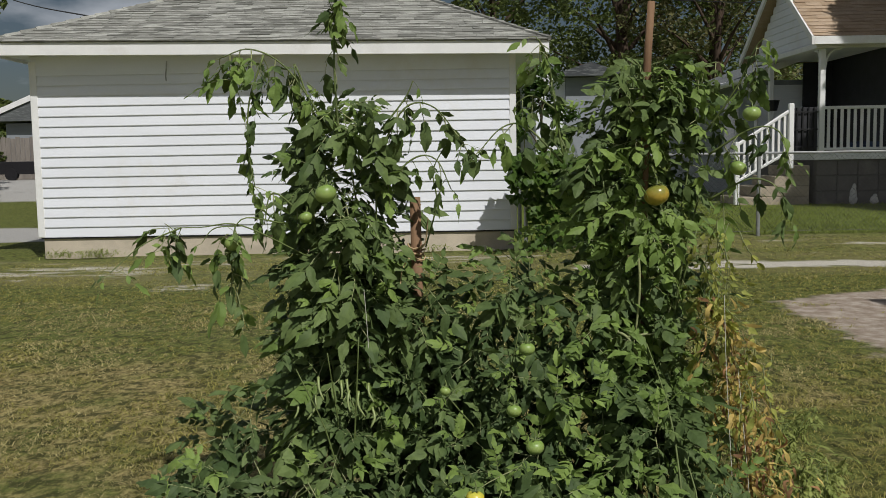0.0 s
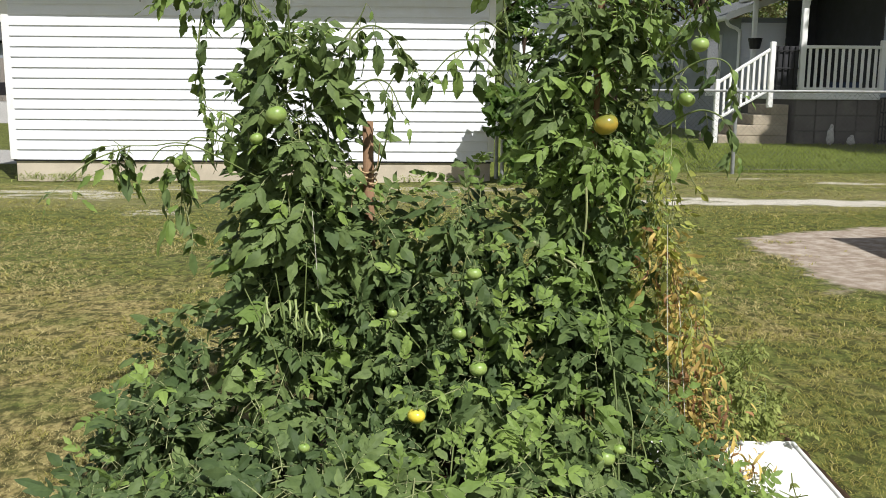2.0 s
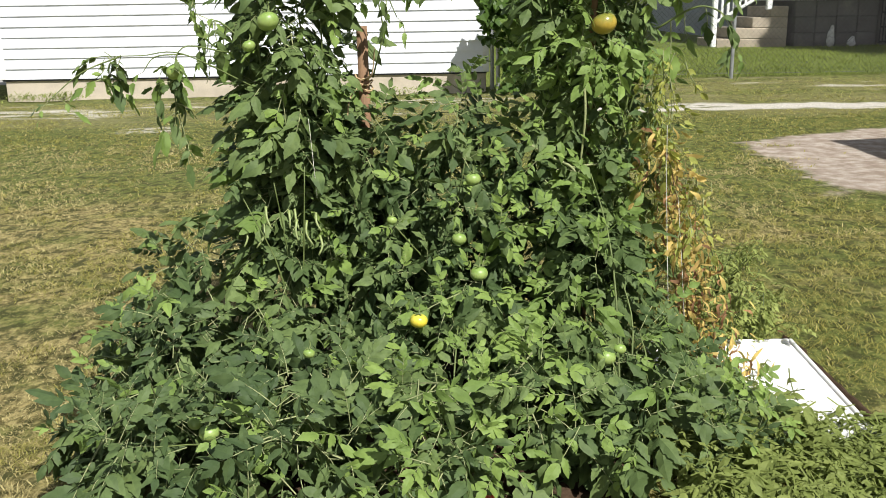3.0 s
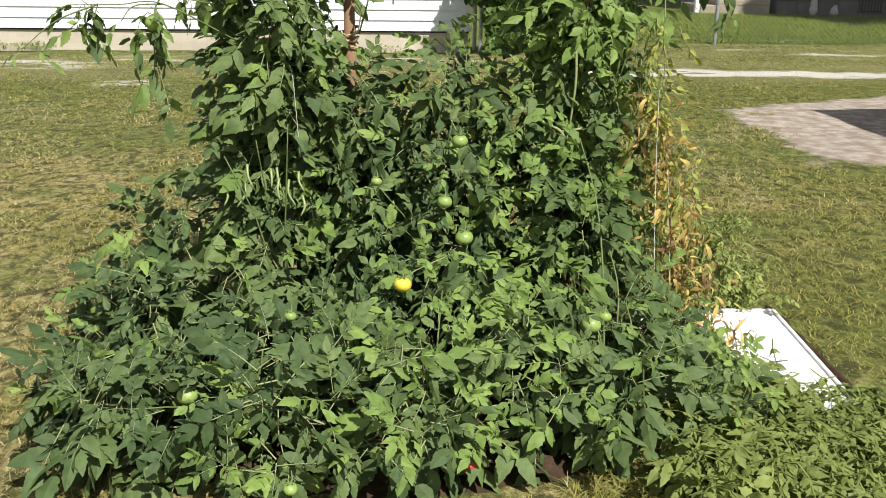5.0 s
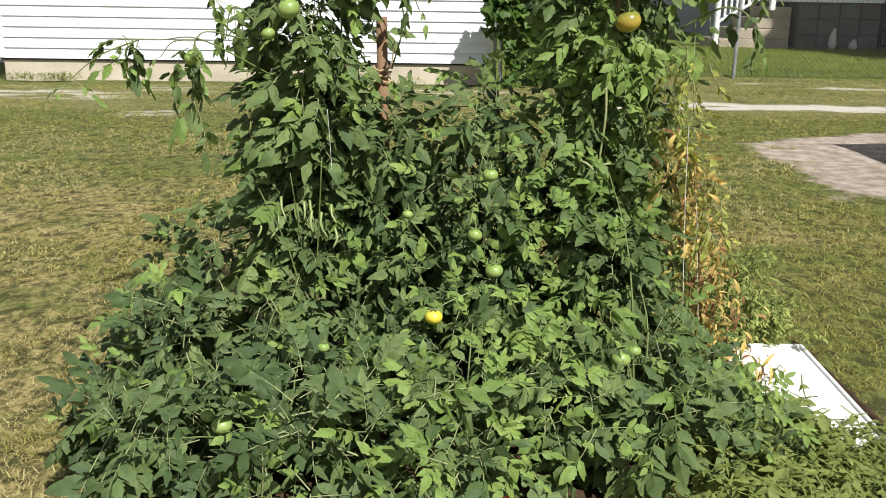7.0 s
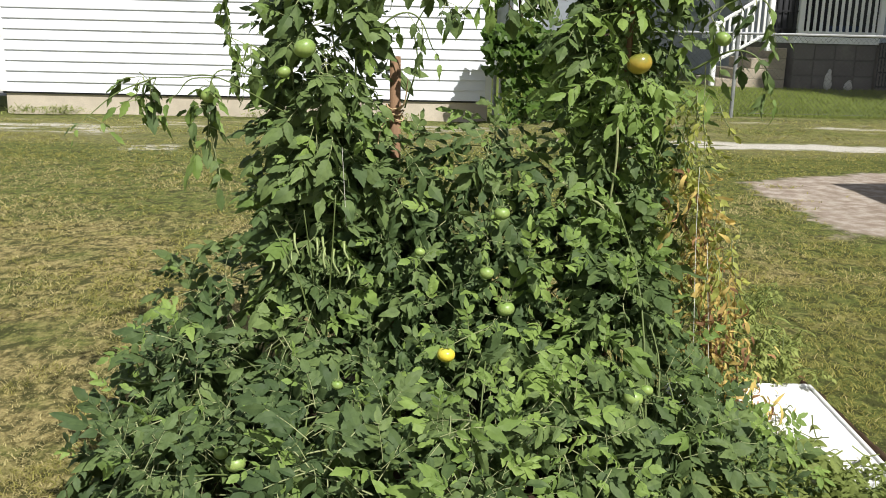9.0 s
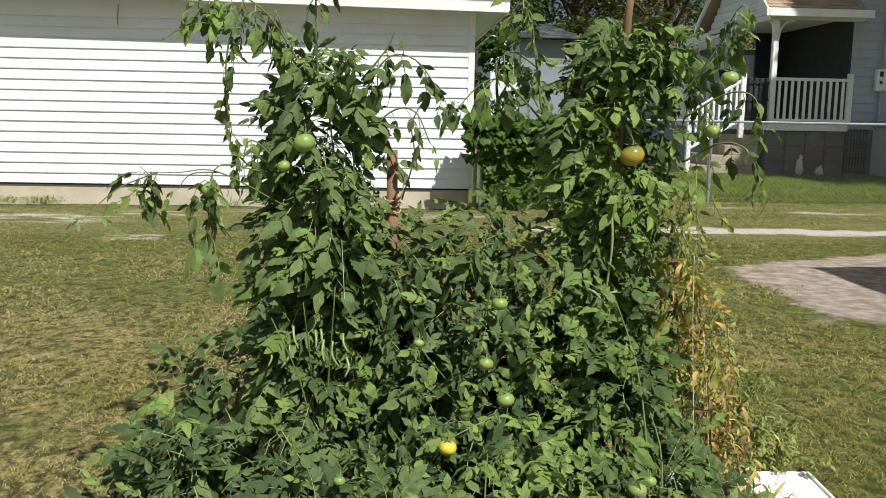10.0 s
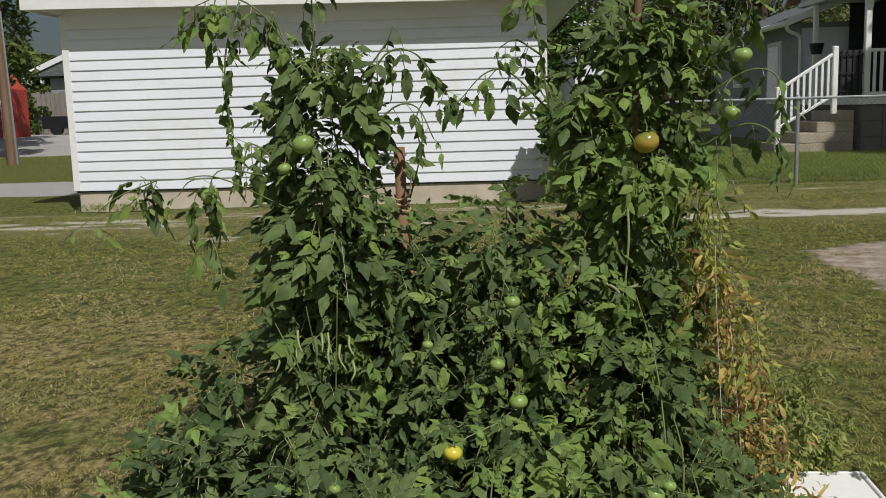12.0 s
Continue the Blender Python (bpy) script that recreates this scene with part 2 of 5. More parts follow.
M_STAKE = plain("weathered_red_brown_wood", (0.25, 0.15, 0.085), 0.8, 0, 12, 0.3, 120, 0.5, (0.16, 0.08, 0.05), (1, 1, 0.12), 0.25)
M_POLE = plain("tarred_pole_wood", (0.22, 0.14, 0.09), 0.85, 0, 5, 0.3, 60, 0.5, None, (1, 1, 0.1), 0.2)
M_BOARDWOOD = plain("silvered_fence_wood", (0.28, 0.25, 0.22), 0.85, 0, 5, 0.25, 60, 0.4, None, (1, 1, 0.15), 0.2, 0.4)
M_BARK = plain("bark", (0.085, 0.06, 0.045), 0.95, 0, 8, 0.4, 50, 0.8, None, (1, 1, 0.25), 0.1)
M_REDBARN = plain("red_barn_paint", (0.42, 0.06, 0.04), 0.7, 0, 3, 0.15, 60, 0.2)
M_GALV = fence_mesh_material()
M_OLDWIRE = plain("dull_wire", (0.16, 0.16, 0.16), 0.6, 0.5, 20, 0.2)
M_BLACK = plain("black_metal", (0.015, 0.015, 0.017), 0.5, 0, 8, 0.3)
M_DARKIN = plain("dark_screen_and_porch_shade", (0.03, 0.03, 0.035), 0.6, 0, 4, 0.3)
M_BLUERAIL = plain("blue_grey_cloth", (0.05, 0.07, 0.13), 0.8, 0, 5, 0.3)
M_GLASS = plain("window_glass", (0.05, 0.06, 0.07), 0.08, 0, 3, 0.1, 40, 0.0, None, None, 0.6)
M_BOARD = plain("white_board_face", (0.82, 0.81, 0.79), 0.6, 0, 5, 0.05, 60, 0.1, (0.7, 0.66, 0.58))
M_SOIL = plain("dark_soil", (0.07, 0.045, 0.028), 0.95, 0, 9, 0.4, 60, 0.9, None, None, 0.1)
M_TWINE = plain("white_twine", (0.68, 0.66, 0.58), 0.9, 0, 20, 0.1)
M_ROPE = plain("tan_rope", (0.55, 0.40, 0.22), 0.9, 0, 40, 0.2)
M_GREYBOX = plain("grey_metal_cabinet", (0.34, 0.35, 0.37), 0.5, 0, 5, 0.12)
M_STATUE = plain("pale_cast_stone", (0.5, 0.49, 0.46), 0.8, 0, 20, 0.15)
M_WIRE = plain("cable_rubber", (0.03, 0.03, 0.03), 0.7)
M_STEM = plain("green_stem", (0.13, 0.17, 0.05), 0.6, 0, 20, 0.25, 120, 0.2)
M_PALESTEM = plain("pale_stem", (0.30, 0.33, 0.15), 0.6, 0, 20, 0.2, 120, 0.2)
M_DRYSTEM = plain("dry_stem", (0.34, 0.23, 0.10), 0.8, 0, 20, 0.3, 120, 0.2)
M_LEAF = leafy("tomato_leaf", (0.140, 0.192, 0.062), (0.054, 0.088, 0.030), 0.13, 0.6)
M_OLDLEAF = leafy("mature_and_shaded_tomato_leaf", (0.105, 0.150, 0.052), (0.042, 0.070, 0.026), 0.1, 0.6)
M_NEWLEAF = leafy("young_and_sunlit_tomato_leaf", (0.225, 0.315, 0.078), (0.135, 0.205, 0.052), 0.24, 0.55)
M_YELLOWLEAF = leafy("yellowed_leaf", (0.66, 0.50, 0.16), (0.46, 0.33, 0.11), 0.3, 0.6, (0.22, 0.11, 0.04))
M_FADING = leafy("fading_leaf", (0.42, 0.42, 0.10), (0.24, 0.28, 0.07), 0.3, 0.6)
M_BROWNLEAF = leafy("brown_dead_leaf", (0.36, 0.20, 0.09), (0.20, 0.11, 0.06), 0.15, 0.8)
M_WEED = leafy("weed_leaf", (0.32, 0.36, 0.11), (0.17, 0.21, 0.055), 0.3, 0.6)
M_VINE = leafy("vine_leaf", (0.10, 0.17, 0.03), (0.04, 0.08, 0.015), 0.28, 0.45)
M_GRASS = leafy("grass_blade", (0.38, 0.35, 0.10), (0.14, 0.138, 0.035), 0.3, 0.7, (0.52, 0.44, 0.21), 1.0)
M_YARD = leafy("yard_grass_blade", (0.25, 0.29, 0.065), (0.11, 0.15, 0.03), 0.3, 0.7, None, 1.0)
M_STRAW = leafy("dry_grass_blade", (0.52, 0.45, 0.21), (0.20, 0.17, 0.07), 0.2, 0.7, None, 1.0)
M_TREELEAF = leafy("tree_leaf", (0.16, 0.20, 0.055), (0.045, 0.065, 0.02), 0.3, 0.55, None, 0.8)
M_TREERUST = leafy("rusty_tree_leaf", (0.15, 0.14, 0.055), (0.05, 0.055, 0.022), 0.22, 0.55, None, 0.8)
M_SPRUCE = leafy("spruce_needles", (0.085, 0.115, 0.07), (0.03, 0.05, 0.032), 0.12, 0.6)
M_GREENTOM = fruit_material("green_tomato_skin", (0.29, 0.38, 0.11), (0.20, 0.30, 0.07), 0.4)
M_YELTOM = fruit_material("ripening_tomato_skin", (0.42, 0.30, 0.05), (0.20, 0.21, 0.04))
M_LEMTOM = fruit_material("yellow_tomato_skin", (0.72, 0.58, 0.06), (0.5, 0.48, 0.07))
M_REDTOM = fruit_material("red_tomato_skin", (0.40, 0.035, 0.015), (0.4, 0.06, 0.02))
M_POD = fruit_material("bean_pod_skin", (0.24, 0.29, 0.11), (0.24, 0.3, 0.1), 0.45)


# ---- building blocks ----
def finish(bm, name, material, parent=None, smooth=False):
    me = bpy.data.meshes.new(name)
    bm.to_mesh(me)
    bm.free()
    me.materials.append(material)
    if smooth:
        me.polygons.foreach_set("use_smooth", [True] * len(me.polygons))
    ob = new(name, me)
    ob.parent = parent
    return ob


def part(name, bm, material, parent, label="", smooth=False):
    ob = finish(bm, name, material, parent, smooth)
    return tagged(ob, label) if label else ob


def thing(name, label, category, at=(0, 0, 0), group="", kind=""):
    ob = new(name)
    ob.location = at
    return tagged(ob, label, category, group, kind)


def box(bm, x0, x1, y0, y1, z0, z1, bevel=0.0, m=None):
    g = bmesh.ops.create_cube(bm, size=1.0)
    mat = Matrix.Translation(((x0 + x1) / 2, (y0 + y1) / 2, (z0 + z1) / 2)) @ Matrix.Diagonal((x1 - x0, y1 - y0, z1 - z0, 1))
    if m:
        mat = m @ mat
    bmesh.ops.transform(bm, matrix=mat, verts=g["verts"])
    if bevel:
        es = list({e for v in g["verts"] for e in v.link_edges})
        bmesh.ops.bevel(bm, geom=es, offset=bevel, segments=1, affect="EDGES")
    return bm


def boxed(x0, x1, y0, y1, z0, z1, bevel=0.006, m=None):
    return box(bmesh.new(), x0, x1, y0, y1, z0, z1, bevel, m)


def prism(poly, axis, a, b):
    """A polygon of (u, v) pairs pushed out along one axis from a to b."""
    bm = bmesh.new()
    place = {"x": lambda u, v, w: (w, u, v), "y": lambda u, v, w: (u, w, v), "z": lambda u, v, w: (u, v, w)}[axis]
    lo = [bm.verts.new(place(u, v, a)) for u, v in poly]
    hi = [bm.verts.new(place(u, v, b)) for u, v in poly]
    bm.faces.new(lo), bm.faces.new(hi)
    for i in range(len(poly)):
        j = (i + 1) % len(poly)
        bm.faces.new((lo[i], lo[j], hi[j], hi[i]))
    bmesh.ops.recalc_face_normals(bm, faces=bm.faces)
    return bm


def tube(bm, pts, r0, r1=None, sides=6):
    """A tapered tube through the points."""
    r1 = r0 if r1 is None else r1
    pts = [Vector(p) for p in pts]
    rings = []
    for i, p in enumerate(pts):
        d = (pts[min(i + 1, len(pts) - 1)] - pts[max(i - 1, 0)]).normalized()
        u = d.cross(Vector((0.31, 0.87, 0.38))).normalized()
        v = d.cross(u)
        r = r0 + (r1 - r0) * i / max(1, len(pts) - 1)
        rings.append([bm.verts.new(p + r * (math.cos(a) * u + math.sin(a) * v)) for a in [2 * math.pi * k / sides for k in range(sides)]])
    for a, b in zip(rings, rings[1:]):
        for k in range(sides):
            bm.faces.new((a[k], a[(k + 1) % sides], b[(k + 1) % sides], b[k]))
    bm.faces.new(rings[0][::-1]), bm.faces.new(rings[-1])
    return bm


def bend(pts, n=5):
    """Catmull-Rom points through a polyline."""
    p = [Vector(q) for q in pts]
    p = [2 * p[0] - p[1]] + p + [2 * p[-1] - p[-2]]
    out = []
    for i in range(1, len(p) - 2):
        for k in range(n):
            t = k / n
            out.append(0.5 * (2 * p[i] + (p[i + 1] - p[i - 1]) * t + (2 * p[i - 1] - 5 * p[i] + 4 * p[i + 1] - p[i + 2]) * t * t + (3 * p[i] - p[i - 1] - 3 * p[i + 1] + p[i + 2]) * t ** 3))
    return out + [p[-2]]


def lerp_table(x, table):
    return float(np.interp(x, [a for a, _ in table], [b for _, b in table]))


def raw_mesh(name, verts, faces, material, parent=None, label="", kind="", smooth=False):
    me = bpy.data.meshes.new(name)
    me.from_pydata(verts, [], faces)
    me.materials.append(material)
    ob = new(name, me)
    ob.parent = parent
    if smooth:
        me.polygons.foreach_set("use_smooth", [True] * len(me.polygons))
    return tagged(ob, label, "", "", kind)


def joined(name, shapes, poses, material, parent=None, label="", kind="stuff"):
    """Many copies of small shapes (verts array, faces) in one mesh."""
    vs, fs, base = [], [], 0
    for k, m in poses:
        v, f = shapes[k]
        a = np.array(m)
        vs.append(v @ a[:3, :3].T + a[:3, 3])
        fs += [tuple(i + base for i in q) for q in f]
        base += len(v)
    return raw_mesh(name, np.concatenate(vs).tolist(), fs, material, parent, label, kind)


def ground_z(x, y):
    z = 0.21 * np.clip((y - 11.8) / 1.6, 0, 1) * np.clip((x - 1.0) / 2.0, 0, 1)
    z = z + 0.21 * np.clip((y - 13.4) / 4.0, 0, 1) * np.clip((x - 1.0) / 2.0, 0, 1)
    z = z + 0.70 * np.clip((y - 31) / 11, 0, 1) * np.clip((-x) / 5, 0, 1)
    return z


# ---- ground ----
def build_ground():
    xs = np.unique(np.concatenate([np.linspace(-600, -40, 12), np.linspace(-40, -6, 18), np.linspace(-6, 12, 73), np.linspace(12, 40, 15), np.linspace(40, 600, 12)]))
    ys = np.unique(np.concatenate([np.linspace(-300, -10, 10), np.linspace(-10, 1, 12), np.linspace(1, 20, 77), np.linspace(20, 60, 21), np.linspace(60, 900, 14)]))
    verts = []
    for y in ys:
        for x in xs:
            rough = 0.018 * noise.noise((x * 0.9, y * 0.9, 0)) + 0.01 * noise.noise((x * 3.1, y * 3.1, 4)) if abs(x) < 14 and y < 22 else 0
            verts.append((x, y, float(ground_z(x, y)) + rough - 0.012))
    w = len(xs)
    faces = [(j * w + i, j * w + i + 1, (j + 1) * w + i + 1, (j + 1) * w + i) for j in range(len(ys) - 1) for i in range(w - 1)]
    ob = raw_mesh("ground", verts, faces, M_LAWN, None, "patchy dry mown lawn crossed by a white gravel lane", "structure")
    tagged(ob, category="ground")
    ob.data.polygons.foreach_set("use_smooth", [True] * len(faces))
    return ob


ground = build_ground()


# ---- the garage ----
def lap_boards(parent, x0, x1, y, z0, z1, pitch, material, name="siding_board"):
    """Lap siding boards on a wall that faces -y: each leans out at its foot."""
    prof = [(0.012, 0.006), (-0.019, 0.0), (-0.020, 0.010), (0.0, pitch + 0.006), (0.012, pitch + 0.006)]
    me = None
    count = int(round((z1 - z0) / pitch))
    for i in range(count):
        if me is None:
            bm = prism([(u, v) for u, v in prof], "x", 0, x1 - x0)
            ob = finish(bm, name, material, parent)
            me = ob.data
        else:
            ob = new(name, me)
            ob.parent = parent
        ob.location = (x0, y, z0 + i * pitch)


def shingle_slope(a, b, c, d, material, parent, course=0.14, tab=0.31, seed=1, tilt=False):
    """Shingle tabs on a sloping face: a-b is the eave, d-c the upper edge."""
    rnd = random.Random(seed)
    a, b, c, d = (Vector(p) for p in (a, b, c, d))
    up = ((d + c) - (a + b)).normalized()
    along = (b - a).normalized()
    up = (up - along * up.dot(along)).normalized()
    nrm = along.cross(up).normalized()
    if nrm.z < 0:
        nrm = -nrm
    height = (d - a).dot(up)
    tabs = []
    rows = int(height / course)
    for r in range(rows + 1):
        v0, v1 = max(0.0, r * course - 0.02), min(r * course + course + 0.03, height)
        f = min(max(v0, 0) / height, 1)
        left = (a + (d - a) * f - a).dot(along)
        right = (b + (c - b) * f - a).dot(along)
        u = left - rnd.random() * tab
        while u < right:
            w = tab * rnd.uniform(0.9, 1.1)
            u0, u1 = max(u, left), min(u + w - 0.006, right)
            u += w
            if u1 - u0 < 0.03:
                continue
            lift, sag = rnd.uniform(0.6, 1.7), rnd.uniform(-0.012, 0.012) * (r > 0)
            m = Matrix((along * (u1 - u0), up * (v1 - v0 - sag), nrm * lift)).transposed().to_4x4()
            tabs.append(Matrix.Translation(a + along * u0 + up * (v0 + sag)) @ m)
    unit = (np.array([(0, 0, 0.012), (1, 0, 0.012), (1, 1, 0.002), (0, 1, 0.002), (0, 0, 0), (1, 0, 0)]), [(0, 1, 2, 3), (4, 5, 1, 0)])
    me = bpy.data.meshes.new("shingle")
    me.from_pydata(unit[0].tolist(), [], unit[1])
    me.materials.append(material)
    pre = TILTED_ROOF if tilt else Matrix()
    for m in tabs[:290]:
        ob = new("shingle", me)
        ob.parent = parent
        ob.matrix_basis = pre @ m
    if tabs[290:]:
        joined("upper_roofing", [unit], [(0, pre @ m) for m in tabs[290:]], material, parent)


TILTED_ROOF = Matrix.Translation((-2.3, 0, 0)) @ Matrix.Rotation(radians(0.72), 4, "Y") @ Matrix.Translation((2.3, 0, 0))
GX0, GX1, GY, GD = -5.95, 1.37, 13.84, 6.3
garage = thing("garage", "white lap-sided garage with a weathered grey hip roof", "garage", (0, 0, 0))
part("foundation", boxed(GX0 + 0.07, GX1 - 0.05, GY + 0.03, GY + GD, -0.3, 0.31, 0.01), M_CONCRETE, garage, "stained tan concrete foundation")
part("wall", boxed(GX0 + 0.02, GX1 - 0.02, GY + 0.03, GY + GD, 0.312, 3.04, 0.0), M_WHITE, garage)
part("frieze", boxed(GX0 + 0.111, GX1 - 0.101, GY - 0.012, GY + 0.028, 2.745, 3.04, 0.003), M_WHITE, garage)
# black strip paints the shadow between the siding and the foundation
part("sill", boxed(GX0 + 0.04, GX1 - 0.04, GY + 0.004, GY + 0.03, 0.285, 0.322, 0.003), M_BLACK, garage, "black strip standing for the shadow under the lowest board")
lap_boards(garage, GX0 + 0.1, GX1 - 0.09, GY + 0.014, 0.31, 2.93, 0.1525, M_WHITE)
part("corner_trim", boxed(GX0, GX0 + 0.11, GY - 0.006, GY + 0.11, 0.31, 2.96, 0.006), M_TRIM, garage)
part("corner_trim", boxed(GX1 - 0.10, GX1, GY - 0.006, GY + 0.11, 0.31, 2.96, 0.006), M_TRIM, garage)
part("downpipe", tube(bmesh.new(), [(GX1 + 0.04, GY - 0.02, 0.05), (GX1 + 0.04, GY - 0.02, 1.2)], 0.03, 0.03, 8), M_GALV, garage, "grey metal pipe at the corner")
part("hook", tube(bmesh.new(), bend([(-3.86, GY - 0.03, 2.93), (-3.865, GY - 0.05, 2.82), (-3.875, GY - 0.06, 2.72), (-3.88, GY - 0.03, 2.64)]), 0.010, 0.010, 5), M_GALV, garage, "grey iron hook under the eave")
# roof on its overhang, a little out of level
RX0, RX1, RY0, RY1 = -6.37, 1.79, 13.42, GY + GD + 0.42
def tip(ob):
    ob.data.transform(TILTED_ROOF)
    return ob


EZ = 3.15
for x0, x1, y0, y1 in ((RX0, RX1, RY0, RY0 + 0.03), (RX0, RX1, RY1 - 0.03, RY1), (RX0, RX0 + 0.03, RY0 + 0.03, RY1 - 0.03), (RX1 - 0.03, RX1, RY0 + 0.03, RY1 - 0.03)):
    tip(part("fascia", boxed(x0, x1, y0, y1, EZ - 0.19, EZ, 0.005), M_TRIM, garage))
tip(part("soffit", boxed(RX0 + 0.03, RX1 - 0.03, RY0 + 0.03, RY1 - 0.03, EZ - 0.15, EZ - 0.12, 0), M_WHITE, garage))
RL, RR, RYM, RZ = (-2.95, 16.98, 4.72), (-1.25, 16.98, 4.72), 16.98, 4.72
bm = bmesh.new()
q = [bm.verts.new(p) for p in ((RX0 - 0.02, RY0 - 0.03, EZ + 0.004), (RX1 + 0.02, RY0 - 0.03, EZ + 0.004), (RX1 + 0.02, RY1 + 0.03, EZ + 0.004), (RX0 - 0.02, RY1 + 0.03, EZ + 0.004), RL, RR)]
for f in ((0, 1, 5, 4), (1, 2, 5), (2, 3, 4, 5), (3, 0, 4), (0, 3, 2, 1)):
    bm.faces.new([q[i] for i in f])
roof = tip(part("roof", bm, M_SHINGLE, garage))
shingle_slope((RX0 - 0.02, RY0 - 0.035, EZ + 0.008), (RX1 + 0.02, RY0 - 0.035, EZ + 0.008), (RR[0], RR[1], RR[2] + 0.004), (RL[0], RL[1], RL[2] + 0.004), M_SHINGLE, garage, 0.135, 0.3, 3, True)
for a, b in (((RX0, RY0, EZ + 0.01), RL), ((RX1, RY0, EZ + 0.01), RR), (RL, RR)):
    a, b = Vector(a), Vector(b)
    n = int((b - a).length / 0.24)
    for i in range(n):
        p, s = a + (b - a) * (i / n), a + (b - a) * ((i + 1.15) / n)
        tip(part("ridge_cap", tube(bmesh.new(), [p + Vector((0, 0, 0.012)), s + Vector((0, 0, 0.002))], 0.05, 0.045, 5), M_SHINGLE, garage))

# ---- the house ----
house = thing("house", "grey-sided house with a white gabled porch", "house")
HX, HY = 9.05, 17.55
part("foundation", boxed(HX + 0.05, 14.0, HY + 0.04, 20.85, 0.2, 1.3, 0.01), M_BLOCK, house)
part("wall", boxed(HX, 14.0, HY + 0.03, 20.2, 1.3, 5.2, 0.0), M_GREYSIDE, house)
lap_boards(house, HX, 12.0, HY + 0.026, 1.3, 5.2, 0.172, M_GREYSIDE)
part("gable_wall", prism([(HY + 0.03, 5.202), (HY + 0.03, 5.48), (18.76, 6.36), (20.2, 5.28), (20.2, 5.202)], "x", HX, 14.0), M_GREYSIDE, house)
part("roof", prism([(17.18, 5.20), (17.18, 5.35), (18.76, 6.535), (20.4, 5.30), (20.4, 5.15), (18.76, 6.385)], "x", 8.75, 14.2), M_DARKSH, house)
part("rake", prism([(17.16, 5.16), (17.16, 5.36), (18.76, 6.55), (18.76, 6.35)], "x", 8.70, 8.746), M_TRIM, house)
part("rake", prism([(20.43, 5.10), (20.43, 5.30), (18.762, 6.55), (18.762, 6.35)], "x", 8.70, 8.746), M_TRIM, house)
part("frieze", prism([(20.2, 5.12), (20.2, 5.27), (18.762, 6.35), (18.762, 6.20)], "x", HX - 0.03, HX - 0.003), M_TRIM, house)
win = part("window", boxed(9.83, 10.75, HY - 0.05, HY + 0.02, 2.58, 4.25, 0.008), M_TRIM, house)
part("pane", boxed(9.93, 10.65, HY - 0.058, HY - 0.052, 2.68, 4.15, 0.0), M_GLASS, win)
mb = part("meter_box", boxed(9.52, 9.76, HY - 0.13, HY - 0.0, 2.05, 2.48, 0.02), M_TRIM, house, "pale electric meter box")
part("meter_dial", boxed(9.57, 9.64, HY - 0.14, HY - 0.132, 2.33, 2.43, 0.003), M_BLACK, mb)
part("meter_dial", boxed(9.58, 9.63, HY - 0.14, HY - 0.132, 2.19, 2.25, 0.003), M_BLACK, mb)
part("conduit", tube(bmesh.new(), [(9.68, HY - 0.04, 2.48), (9.68, HY - 0.04, 4.4)], 0.022, 0.022, 6), M_GREYSIDE, house)
part("conduit", tube(bmesh.new(), [(9.66, HY - 0.04, 2.05), (9.66, HY - 0.04, 0.5)], 0.025, 0.025, 6), M_GREYSIDE, house)
for z in (4.15, 4.0, 3.85):
    part("cable_clamp", boxed(9.52, 9.6, HY - 0.1, HY - 0.02, z, z + 0.05, 0.01), M_BLACK, house)
# wing behind the porch
part("wall", boxed(7.42, 9.04, 20.9, 29.0, 0.3, 3.05, 0.0), M_SHEDGREY, house, "slate-grey rear wing wall")
lap_boards(house, 7.42, 9.0, 20.896, 1.38, 3.0, 0.155, M_WHITE)
part("wing_roof", prism([(7.05, 3.0), (7.02, 3.1), (9.6, 4.05), (9.6, 3.92)], "y", 20.55, 29.3), M_DARKSH, house)
part("rake", prism([(7.0, 2.97), (6.98, 3.12), (9.2, 3.92), (9.2, 3.78)], "y", 20.5, 20.546), M_TRIM, house)
gut = bmesh.new()
tube(gut, [(6.98, 20.45, 3.02), (6.98, 29.3, 3.04)], 0.065, 0.065, 8)
part("gutter", gut, M_TRIM, house)
part("downspout", tube(bmesh.new(), bend([(6.98, 20.6, 3.0), (7.05, 20.62, 2.86), (7.3, 20.7, 2.75), (7.36, 20.78, 2.5), (7.36, 20.78, 0.5)]), 0.04, 0.04, 6), M_TRIM, house)
for y0, y1, z0, z1 in ((22.2, 23.2, 1.3, 2.75), (25.5, 26.3, 1.75, 2.75)):
    w = part("window", boxed(7.37, 7.44, y0, y1, z0, z1, 0.006), M_TRIM, house)
    part("pane", boxed(7.362, 7.369, y0 + 0.1, y1 - 0.1, z0 + 0.1, z1 - 0.1, 0.0), M_GLASS, w)
# porch
part("porch_floor", boxed(7.36, 9.04, 17.48, 20.88, 1.26, 1.385, 0.008), M_TRIM, house)
for i in range(4):
    for j in range(3):
        part("block", boxed(7.45 + i * 0.4, 7.84 + i * 0.4, 17.56, 17.76, 0.36 + j * 0.3 - 0.3 * (j == 0), 0.655 + j * 0.3, 0.012), M_BLOCK, house)
part("foundation", boxed(7.5, 9.04, 17.77, 20.85, 0.2, 1.255, 0.0), M_BLOCK, house)
# near-black colour on these inner walls puts in the porch's shade
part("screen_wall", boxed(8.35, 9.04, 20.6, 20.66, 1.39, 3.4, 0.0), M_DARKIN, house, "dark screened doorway")
